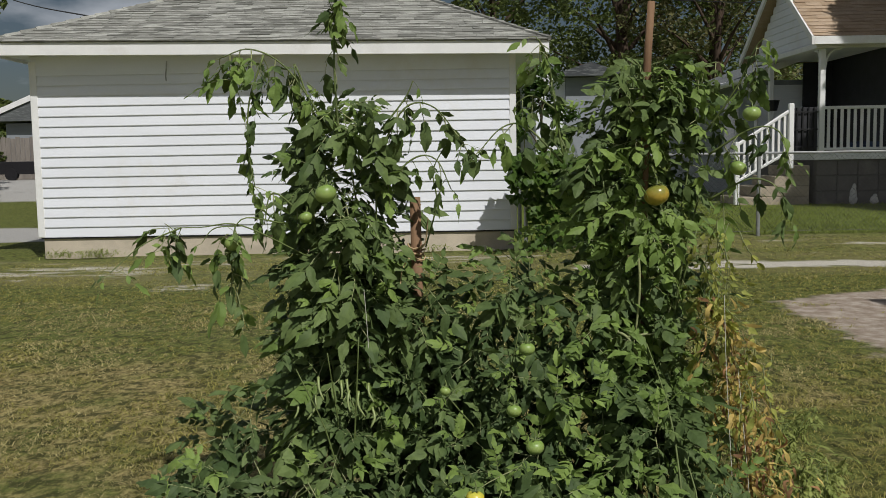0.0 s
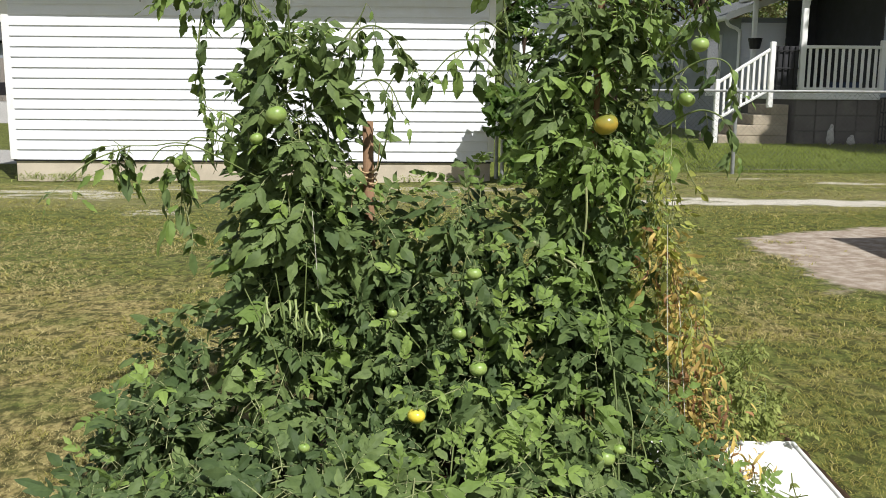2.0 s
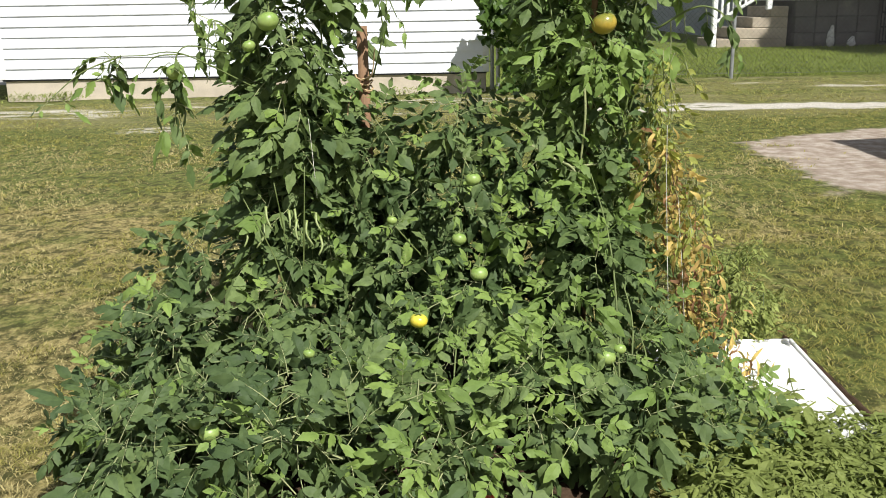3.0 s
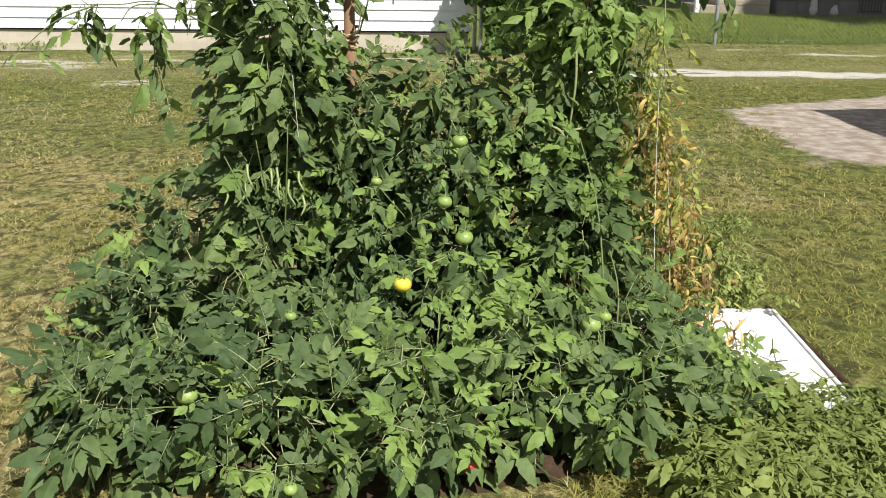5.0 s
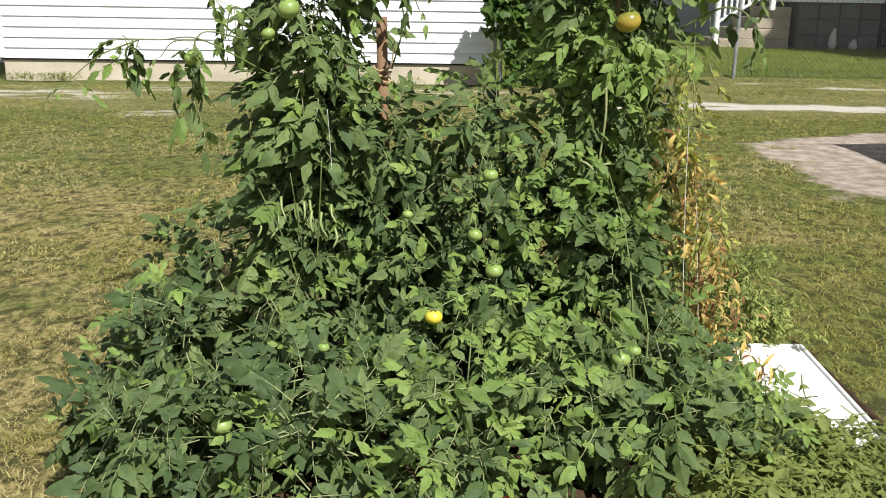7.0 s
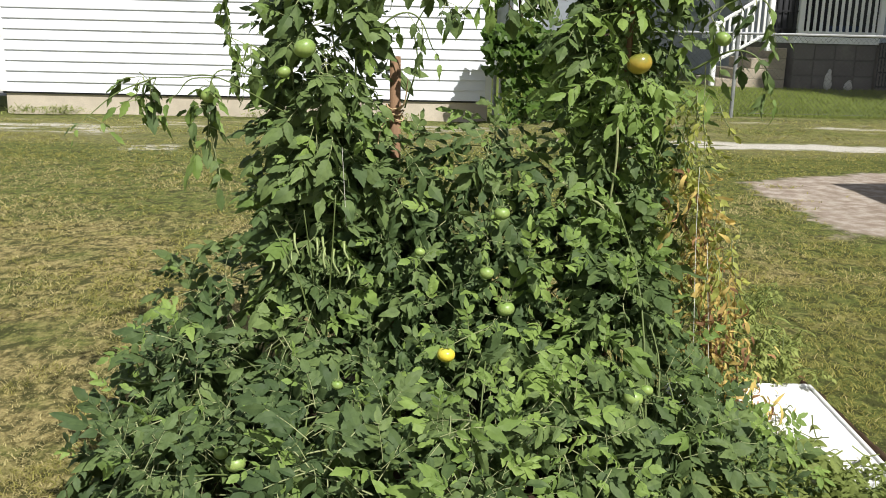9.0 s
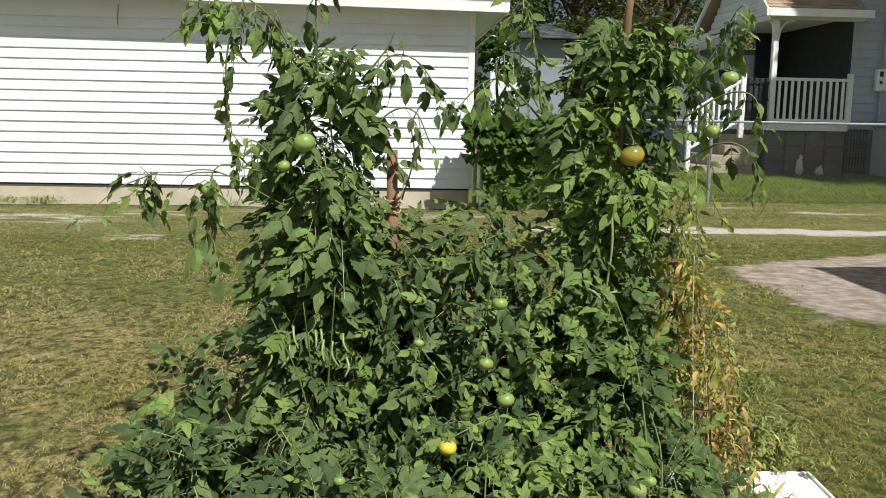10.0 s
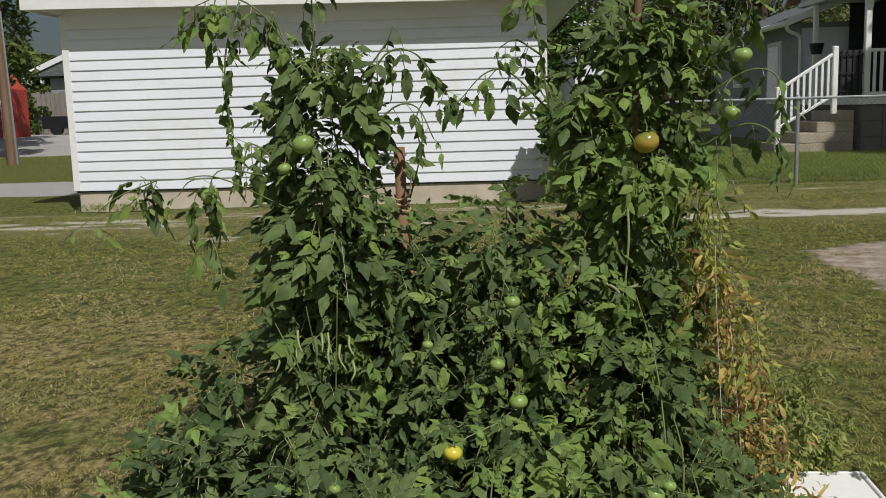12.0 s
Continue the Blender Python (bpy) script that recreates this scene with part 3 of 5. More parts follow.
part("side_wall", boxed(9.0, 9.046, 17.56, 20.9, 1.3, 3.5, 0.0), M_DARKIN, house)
post = part("porch_post", boxed(7.45, 7.56, 17.49, 17.60, 1.387, 3.36, 0.012), M_TRIM, house)
part("bracket", tube(bmesh.new(), bend([(7.56, 17.545, 3.0), (7.60, 17.545, 3.2), (7.72, 17.545, 3.33), (7.86, 17.545, 3.36)]), 0.022, 0.022, 6), M_TRIM, post)
part("bracket", tube(bmesh.new(), bend([(7.505, 17.60, 3.0), (7.505, 17.66, 3.2), (7.505, 17.76, 3.33), (7.505, 17.9, 3.36)]), 0.022, 0.022, 6), M_TRIM, post)
part("porch_post", boxed(7.45, 7.55, 20.2, 20.3, 1.387, 3.36, 0.012), M_TRIM, house)
part("porch_beam", boxed(7.34, 9.2, 17.42, 17.56, 3.362, 3.46, 0.008), M_TRIM, house)
part("porch_beam", boxed(7.36, 7.5, 17.57, 21.0, 3.362, 3.46, 0.008), M_TRIM, house)
part("porch_ceiling", boxed(7.5, 9.03, 17.57, 20.9, 3.44, 3.455, 0.0), M_TRIM, house)
PAY, PAZ = 19.27, 5.02
part("porch_roof", prism([(17.22, 3.46), (17.2, 3.55), (PAY, PAZ + 0.1), (21.35, 3.55), (21.33, 3.46), (PAY, PAZ)], "x", 7.2, 9.1), M_BROWNSH, house)
shingle_slope((7.18, 17.18, 3.555), (9.06, 17.18, 3.555), (9.06, PAY, PAZ + 0.108), (7.18, PAY, PAZ + 0.108), M_BROWNSH, house, 0.13, 0.3, 5)
part("gable_face", prism([(17.5, 3.47), (PAY, PAZ - 0.05), (21.05, 3.47)], "x", 7.42, 7.5), M_WHITE, house, "white lapped gable")
for i in range(10):
    z = 3.49 + i * 0.145
    f = (z - 3.47) / (PAZ - 3.52)
    y0, y1 = 17.5 + (PAY - 17.5) * f, 21.05 + (PAY - 21.05) * f
    part("gable_board", prism([(0, 0), (-0.018, 0.004), (-0.003, 0.142), (0, 0.142)], "y", y0 + 0.06, y1 - 0.06), M_WHITE, house).location = (7.419, 0, z)
part("rake", prism([(17.16, 3.40), (17.16, 3.55), (PAY, PAZ + 0.1), (PAY, PAZ - 0.06)], "x", 7.15, 7.196), M_TRIM, house)
part("rake", prism([(21.38, 3.40), (21.38, 3.55), (PAY + 0.002, PAZ + 0.1), (PAY + 0.002, PAZ - 0.06)], "x", 7.15, 7.196), M_TRIM, house)
vent = part("roof_vent", boxed(8.28, 8.44, 18.98, 19.14, 4.9, 5.22, 0.012), M_BLACK, house, "dark vent on the porch roof")
part("cap", boxed(8.24, 8.48, 18.94, 19.18, 5.222, 5.26, 0.01), M_BLACK, vent)
part("fascia", boxed(7.2, 9.24, 17.16, 17.195, 3.40, 3.55, 0.006), M_TRIM, house)
# railings
rail = part("railing", boxed(7.56, 9.0, 17.50, 17.57, 2.22, 2.28, 0.008), M_TRIM, house, "white slatted porch railing")
part("bottom_rail", boxed(7.56, 9.0, 17.51, 17.56, 1.44, 1.49, 0.006), M_TRIM, rail)
part("newel", boxed(8.99, 9.09, 17.47, 17.57, 1.39, 2.38, 0.012), M_TRIM, rail)
for i in range(11):
    x = 7.62 + i * 0.127
    part("baluster", boxed(x, x + 0.055, 17.52, 17.55, 1.485, 2.225, 0.004), M_TRIM, rail)
part("newel", boxed(6.88, 6.98, 17.50, 17.60, 1.1, 2.34, 0.012), M_TRIM, rail)
part("newel", boxed(5.86, 5.95, 17.50, 17.60, 0.42, 1.63, 0.012), M_TRIM, rail)
stair_top = tube(bmesh.new(), [(5.9, 17.55, 1.56), (6.93, 17.55, 2.22)], 0.035, 0.035, 6)
part("handrail", stair_top, M_TRIM, rail)
part("handrail", tube(bmesh.new(), [(5.9, 17.55, 0.86), (6.93, 17.55, 1.45)], 0.03, 0.03, 6), M_TRIM, rail)
for i in range(8):
    x = 6.02 + i * 0.11
    f = (x - 5.9) / 1.03
    part("baluster", boxed(x, x + 0.045, 17.53, 17.565, 0.87 + 0.58 * f, 1.56 + 0.66 * f, 0.004), M_TRIM, rail)
part("gate_panel", boxed(6.99, 7.43, 17.53, 17.56, 1.42, 2.26, 0.004), M_DARKIN, rail, "black lattice porch gate")
for i in range(4):
    part("gate_bar", boxed(7.02 + i * 0.11, 7.05 + i * 0.11, 17.50, 17.528, 1.42, 2.26, 0.003), M_BLACK, rail)
for j in range(3):
    part("gate_bar", boxed(6.99, 7.43, 17.49, 17.499, 1.5 + 0.33 * j, 1.53 + 0.33 * j, 0.002), M_BLACK, rail)
steps = tagged(part("porch_steps", boxed(6.0, 7.34, 17.62, 18.9, 0.25, 0.56, 0.012), M_STEP, None, ""), "tan concrete steps up to the porch", "steps")
for i in range(1, 4):
    part("tread", boxed(6.0 + 0.33 * i, 7.34, 17.62, 18.9, 0.56 + 0.2 * (i - 1) + 0.002, 0.56 + 0.2 * i, 0.012), M_STEP, steps)
ac = thing("air_conditioner", "grey metal air conditioner beside the foundation", "air conditioner")
part("cabinet", boxed(9.5, 10.25, 16.75, 17.4, 0.42, 1.36, 0.02), M_GREYBOX, ac)
part("lid", boxed(9.47, 10.28, 16.72, 17.43, 1.362, 1.42, 0.015), M_GREYBOX, ac)
for i in range(9):
    part("grille_bar", boxed(9.58 + i * 0.07, 9.6 + i * 0.07, 16.735, 16.748, 0.55, 1.28, 0.002), M_GREYBOX, ac)
vent = thing("crawl_space_lattice", "black wire panel leaning at the foundation", "lattice")
for i in range(7):
    part("wire_bar", boxed(9.02 + i * 0.06, 9.04 + i * 0.06, 17.40, 17.42, 0.45, 1.3, 0.002), M_BLACK, vent)
for j in range(4):
    part("wire_bar", boxed(9.02, 9.42, 17.385, 17.398, 0.47 + j * 0.27, 0.5 + j * 0.27, 0.002), M_BLACK, vent)


def ornament(name, label, at, h, w):
    bm = bmesh.new()
    for z, r in ((0.28, 0.5), (0.55, 0.42), (0.85, 0.24)):
        g = bmesh.ops.create_icosphere(bm, subdivisions=2, radius=1.0)
        bmesh.ops.transform(bm, matrix=Matrix.Translation((at[0] + (0.1 * w if z > 0.8 else 0), at[1], at[2] + z * h)) @ Matrix.Diagonal((r * w, r * w * 0.8, h * (0.3 if z < 0.8 else 0.17), 1)), verts=g["verts"])
    return tagged(finish(bm, name, M_STATUE, None, True), label, "garden statue")


ornament("garden_statue", "small white goose-shaped garden statue by the foundation", (8.05, 17.3, 0.40), 0.40, 0.16)
ornament("garden_statue", "low pale stone garden ornament by the foundation", (8.45, 17.3, 0.41), 0.19, 0.17)
planter = thing("hanging_plant", "dark potted plant on the porch corner", "potted plant")
part("pot", tube(bmesh.new(), [(7.3, 19.6, 2.3), (7.3, 19.6, 2.52)], 0.1, 0.15, 10), M_BLACK, planter)
cushion = tagged(finish(boxed(8.15, 8.75, 17.62, 17.9, 1.39, 1.6, 0.05), "porch_basket", M_BLUERAIL), "dark storage basket behind the porch railing", "basket")

# ---- chain-link fence ----
fence = thing("chain_link_fence", "galvanised chain-link fence with a round top rail", "fence")
FY = 13.36


def fz(x):
    return float(ground_z(x, FY))


for x in (1.46, 4.89, 7.9, 10.9, 13.9):
    p = part("post", tube(bmesh.new(), [(x, FY, fz(x) - 0.1), (x, FY, fz(x) + 1.22)], 0.028, 0.028, 10), M_GALV, fence)
    part("cap", tube(bmesh.new(), [(x, FY, fz(x) + 1.222), (x, FY, fz(x) + 1.25)], 0.034, 0.018, 10), M_GALV, p)
part("top_rail", tube(bmesh.new(), [(x, FY - 0.03, fz(x) + 1.20 + (0.07 if x < 2 else 0)) for x in (1.46, 3.2, 4.89, 7.9, 10.9, 13.9)], 0.02, 0.02, 8), M_GALV, fence)
part("tension_wire", tube(bmesh.new(), [(x, FY + 0.03, fz(x) + 0.05) for x in (1.46, 3.2, 4.89, 7.9, 10.9, 13.9)], 0.002, 0.002, 4), M_OLDWIRE, fence)
verts, faces = [], []


def wire(p, s):
    d = (s - p).normalized()
    u = d.cross(Vector((0, 1, 0))) * 0.0016
    v = Vector((0, 0.0016, 0))
    k = len(verts)
    verts.extend([tuple(p + u), tuple(p - u * 0.5 + v), tuple(p - u * 0.5 - v), tuple(s + u), tuple(s - u * 0.5 + v), tuple(s - u * 0.5 - v)])
    faces.extend([(k, k + 1, k + 4, k + 3), (k + 1, k + 2, k + 5, k + 4), (k + 2, k, k + 3, k + 5)])


x = 1.5
while x < 13.9:
    for s in (1, -1):
        a = Vector((x, FY, fz(x) + 0.05))
        b = Vector((x + s * 1.13, FY, fz(x) + 1.18))
        if b.x < 1.46:
            b = a + (b - a) * ((x - 1.46) / 1.13)
        if (b - a).length > 0.05:
            wire(a, b)
    x += 0.075
raw_mesh("chain_link", verts, faces, M_OLDWIRE, fence, "", "stuff")

# ---- pad, board, added shadow-casting shed ----
# unseen block, added so that its roof corner shades the concrete patch
shed = thing("shadow_casting_shed", "unseen plain grey shed added to cast the shadow on the concrete patch", "shed")
part("wall", boxed(5.37, 9.4, 1.2, 6.5, -0.05, 2.55, 0.01), M_GREYSIDE, shed)
part("roof", boxed(5.32, 9.5, 1.1, 6.56, 2.552, 2.66, 0.01), M_DARKSH, shed)

board = thing("white_board", "flat white painted board lying in the grass", "board", (1.46, 2.725, 0.0))
board.rotation_euler = (radians(0.6), radians(-0.8), radians(-3))
part("panel", boxed(-0.27, 0.27, -0.385, 0.385, 0.012, 0.028, 0.003), M_BOARD, board)
for x0, x1, y0, y1 in ((-0.285, -0.272, -0.4, 0.4), (0.272, 0.285, -0.4, 0.4), (-0.27, 0.27, 0.387, 0.4), (-0.27, 0.27, -0.4, -0.387)):
    part("edge_strip", boxed(x0, x1, y0, y1, 0.008, 0.036, 0.002), M_TRIM, board)
bm = bmesh.new()
bmesh.ops.create_grid(bm, x_segments=10, y_segments=24, size=1.0)
for v in bm.verts:
    v.co = Vector((1.765 + v.co.x * 0.016 + 0.03 * noise.noise((0, v.co.y * 4, 1)), 2.78 + v.co.y * 0.4, 0.012 + 0.02 * (1 - v.co.x ** 2) + 0.012 * noise.noise((v.co.x * 4, v.co.y * 12, 5))))
tagged(finish(bm, "soil_strip", M_SOIL, None, True), "strip of bare brown soil along the board's edge", "soil", kind="structure")
bm = bmesh.new()
bmesh.ops.create_grid(bm, x_segments=40, y_segments=34, size=1.0)
for v in bm.verts:
    r = max(abs(v.co.x), abs(v.co.y))
    c = 1 - 0.3 * min(abs(v.co.x), abs(v.co.y))
    v.co = Vector((0.22 + c * v.co.x * 0.9, 2.6 + c * v.co.y * 0.8, 0.03 * (1 - r ** 4) + 0.02 * noise.noise((v.co.x * 7, v.co.y * 7, 2)) - 0.014 * r))
tagged(finish(bm, "garden_soil", M_SOIL, None, True), "dark dug soil under the tomato plants", "soil", kind="structure")


# ---- tomato plants ----
RND = random.Random(11)


def leaflet(rnd, length, width, fold=0.25, curl=0.3, teeth=0.12):
    """One lobed leaflet along +x, folded at its midrib, waved along its margin and curling down at its tip. Returns points and faces."""
    prof = [(0.0, 0.0), (0.06, 0.44), (0.18, 0.86), (0.24, 0.78), (0.38, 1.0), (0.45, 0.82), (0.58, 0.82), (0.66, 0.58), (0.80, 0.42), (1.0, 0.0)]
    v, f = [], []
    bow, ruffle, phase = rnd.uniform(-0.12, 0.12), rnd.uniform(0.02, 0.06) * length, rnd.uniform(0, 6)
    for side in (1, -1):
        base = len(v)
        for s, w in prof:
            w = w * (1 + rnd.uniform(-teeth, teeth))
            mid = bow * length * s * s
            x, y = s * length + 0.10 * w * width, side * w * width * 0.5
            z = abs(y) * fold - curl * length * s * s + ruffle * w * math.sin(phase + side + s * 9)
            v.append((x, y + mid, z))
            v.append((s * length, mid, -curl * length * s * s))
        n = len(prof)
        for i in range(n - 1):
            a, b, c, d = base + 2 * i, base + 2 * i + 1, base + 2 * i + 3, base + 2 * i + 2
            if i == 0:
                f.append((b, c, d) if side > 0 else (d, c, b))
            elif i == n - 2:
                f.append((a, b, c) if side > 0 else (c, b, a))
            else:
                f.append((a, b, c, d) if side > 0 else (d, c, b, a))
    return np.array(v), f


def small_leaflet(rnd, length):
    """A plain pointed leaflet of the kind that stands between the larger ones."""
    w, c = length * rnd.uniform(0.22, 0.3), rnd.uniform(0.1, 0.4) * length
    v = [(0, 0, 0), (0.35 * length, w, -0.1 * c), (length, 0, -c), (0.35 * length, -w, -0.1 * c), (0.4 * length, 0, -0.25 * c)]
    return np.array(v), [(0, 4, 1), (1, 4, 2), (2, 4, 3), (3, 4, 0)]


STALK_FACES = 9


def compound_leaf(rnd, length=0.2, pairs=2, size=0.08, droop=0.5):
    """A tomato leaf: an arching stalk with pairs of leaflets, smaller ones between them and the largest at its tip."""
    vs, fs, base = [], [], 0

    def add(v, f, m):
        nonlocal base
        a = np.array(m)
        vs.append(v @ a[:3, :3].T + a[:3, 3])
        fs.extend(tuple(i + base for i in q) for q in f)
        base += len(v)

    sway = rnd.uniform(-0.12, 0.12)

    def spine(s):
        return Vector((length * s * (1 - 0.15 * s), sway * length * s * s, -droop * length * s * s))

    for i in range(3):
        p, q = spine(i / 3), spine((i + 1) / 3)
        r = 0.0026 - 0.0004 * i
        add(np.array([p + Vector((0, r, 0)), p + Vector((0, -r, 0)), p + Vector((0, 0, -r)), q + Vector((0, r, 0)), q + Vector((0, -r, 0)), q + Vector((0, 0, -r))]),
            [(0, 1, 4, 3), (1, 2, 5, 4), (2, 0, 3, 5)], Matrix())
    for i in range(pairs):
        s = 0.34 + 0.46 * i / max(1, pairs - 1) if pairs > 1 else 0.6
        for side in (1, -1):
            k = size * rnd.uniform(0.72, 1.1) * (0.78 + 0.25 * i)
            slope = droop * s * 1.2
            m = Matrix.Translation(spine(s + rnd.uniform(-0.04, 0.04))) @ Euler((rnd.gauss(0, 0.25) - side * 0.1, slope + rnd.uniform(-0.1, 0.4), side * rnd.uniform(0.7, 1.2))).to_matrix().to_4x4()
            add(*leaflet(rnd, k, k * rnd.uniform(0.42, 0.58), rnd.uniform(-0.3, 0.22), rnd.uniform(0.05, 0.42)), m)
            m = Matrix.Translation(spine(s + 0.11)) @ Euler((rnd.gauss(0, 0.3), slope + rnd.uniform(-0.1, 0.3), side * rnd.uniform(0.9, 1.4))).to_matrix().to_4x4()
            add(*small_leaflet(rnd, k * rnd.uniform(0.25, 0.42)), m)
    k = size * rnd.uniform(1.05, 1.4)
    m = Matrix.Translation(spine(1.0)) @ Euler((rnd.uniform(-0.3, 0.3), droop + rnd.uniform(-0.1, 0.4), rnd.uniform(-0.3, 0.3))).to_matrix().to_4x4()
    add(*leaflet(rnd, k, k * rnd.uniform(0.46, 0.6), rnd.uniform(-0.3, 0.25), rnd.uniform(0.1, 0.45)), m)
    return np.concatenate(vs), fs


def leaf_shapes(n, seed, **kw):
    rnd = random.Random(seed)
    return [compound_leaf(rnd, kw.get("length", 0.19) * rnd.uniform(0.8, 1.2), rnd.choice(kw.get("pairs", (2, 2, 3))), kw.get("size", 0.078) * rnd.uniform(0.85, 1.15), rnd.uniform(*kw.get("droop", (0.2, 0.75)))) for _ in range(n)]


LEAVES = leaf_shapes(14, 5, size=0.082, length=0.22, droop=(0.08, 0.5), pairs=(2, 3, 3))
SMALL = leaf_shapes(6, 8, length=0.11, size=0.045)
WILT = leaf_shapes(6, 9, length=0.14, size=0.05, droop=(0.6, 1.7))


def leaf_mesh(name, shape, material, stalk=None):
    me = bpy.data.meshes.new(name)
    me.from_pydata(shape[0].tolist(), [], shape[1])
    me.materials.append(material)
    if stalk:
        me.materials.append(stalk)
        me.polygons.foreach_set("material_index", [int(i < STALK_FACES) for i in range(len(me.polygons))])
    me.polygons.foreach_set("use_smooth", [True] * len(me.polygons))
    return me


CREST = leaf_shapes(8, 13, length=0.11, size=0.072, droop=(0.2, 0.9), pairs=(1, 2, 2))
CREST_ME = [leaf_mesh("leaf", s, M_LEAF, M_PALESTEM) for s in CREST]
CRESTNEW_ME = [leaf_mesh("leaf", s, M_NEWLEAF, M_PALESTEM) for s in CREST]
LEAF_ME = [leaf_mesh("leaf", s, M_LEAF, M_PALESTEM) for s in LEAVES]
NEW_ME = [leaf_mesh("leaf", s, M_NEWLEAF, M_PALESTEM) for s in LEAVES]
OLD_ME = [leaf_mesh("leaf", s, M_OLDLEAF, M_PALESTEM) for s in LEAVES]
SMALL_ME = [leaf_mesh("leaf", s, M_NEWLEAF, M_PALESTEM) for s in SMALL]
FADING_ME = [leaf_mesh("fading_leaf", q, M_FADING, M_PALESTEM) for q in WILT]
WILT_ME = [leaf_mesh("leaf", s, M_YELLOWLEAF, M_DRYSTEM) for s in WILT]


def leaf_pose(p, out, rnd, pitch=(-0.2, 0.7), spread=0.9, roll=0.5, scale=(0.75, 1.2), back=0.5):
    """A leaf whose stalk runs outward (with a spread) and hangs by the pitch."""
    az = math.atan2(out[1], out[0]) + rnd.gauss(0, spread)
    k = rnd.uniform(*scale)
    r = Euler((rnd.gauss(0, roll), rnd.uniform(*pitch), az)).to_matrix().to_4x4()
    m = Matrix.Translation(p) @ r @ Matrix.Diagonal((k, k, k, 1))
    return m @ Matrix.Translation((-0.16 * back, 0, 0))


ROOTS = {"a": (-0.72, 2.45), "b": (-0.15, 2.15), "c": (0.38, 2.15), "d": (0.92, 2.3), "e": (0.45, 2.85), "f": (-0.42, 2.8)}
PLANT_LABELS = {
    "a": "sprawling green tomato plant spreading over the dry lawn",
    "b": "bushy green tomato plant with pale young shoots",
    "c": "bushy tomato plant with bright green new leaves",
    "d": "leafy tomato plant beside the white board",
    "e": "dense tomato plant filling the gap between two staked plants",
    "f": "dark leafy tomato plant leaning on a staked neighbour",
}
plants = {k: thing("tomato_plant", PLANT_LABELS[k], "tomato plant", (0, 0, 0), "tomato plants in the bed") for k in ROOTS}
tower_l = thing("tomato_plant", "tall staked tomato plant with thin arching top shoots", "tomato plant", (0, 0, 0), "tomato plants in the bed")
tower_r = thing("tomato_plant", "tall bushy tomato plant on a long wooden stake", "tomato plant", (0, 0, 0), "tomato plants in the bed")


# fruit: plant, place, diameter, skin, label
GREEN, TURN_L = "unripe green tomato", "large tomato turning yellow"
FRUIT = [
    (tower_l, (-0.157, 2.746, 1.296), 0.072, M_GREENTOM, GREEN), (tower_l, (-0.225, 2.76, 1.22), 0.044, M_GREENTOM, GREEN),
    (tower_l, (-0.44, 2.66, 1.15), 0.058, M_GREENTOM, GREEN),
    (tower_r, (0.925, 2.805, 1.271), 0.084, M_YELTOM, TURN_L), (tower_r, (1.181, 2.768, 1.355), 0.055, M_GREENTOM, GREEN),
    (tower_r, (1.165, 2.597, 1.522), 0.055, M_GREENTOM, GREEN),
    (plants["e"], (0.492, 2.78, 0.769), 0.054, M_GREENTOM, GREEN), (plants["e"], (0.502, 2.64, 0.479), 0.06, M_GREENTOM, GREEN),
    (plants["e"], (0.439, 2.68, 0.588), 0.05, M_GREENTOM, GREEN), (plants["e"], (0.218, 2.70, 0.651), 0.036, M_GREENTOM, GREEN),
    (plants["c"], (0.301, 2.42, 0.397), 0.056, M_LEMTOM, "ripening yellow tomato"),
    (plants["d"], (0.881, 2.40, 0.269), 0.064, M_GREENTOM, GREEN), (plants["d"], (0.848, 2.42, 0.231), 0.04, M_GREENTOM, GREEN),
    (plants["d"], (0.932, 2.44, 0.28), 0.044, M_GREENTOM, GREEN),
    (plants["b"], (-0.264, 2.0, 0.241), 0.056, M_GREENTOM, GREEN), (plants["b"], (-0.308, 2.03, 0.256), 0.04, M_GREENTOM, GREEN),
    (plants["b"], (-0.013, 2.2, 0.383), 0.034, M_GREENTOM, GREEN), (plants["c"], (0.475, 1.90, 0.08), 0.05, M_REDTOM, "ripe red tomato low among the leaves"),
    (plants["b"], (0.034, 1.7, 0.144), 0.035, M_GREENTOM, GREEN),
]
KEPT_OPEN = [(at, d) for _, at, d, skin, _ in FRUIT if skin is not M_REDTOM] + [((0.125, 2.95, z), 0.05) for z in (1.04, 1.10, 1.16, 1.22)]
OPEN_SIDE = Vector((0, -0.92, 0.40))


def hides_fruit(m):
    """True where a leaf would hang over the open side of a fruit."""
    for reach, side in ((0.05, 0), (0.1, 0.05), (0.1, -0.05), (0.15, 0), (0.2, 0.04), (0.2, -0.04), (0.25, 0)):
        q = m @ Vector((reach, side, -0.03 - 0.2 * (reach - 0.05)))
        for at, d in KEPT_OPEN:
            v = q - Vector(at)
            s = v.dot(OPEN_SIDE)
            if -0.01 < s < 0.42 and (v - OPEN_SIDE * s).length < d * 0.5 + 0.008:
                return True
    return False


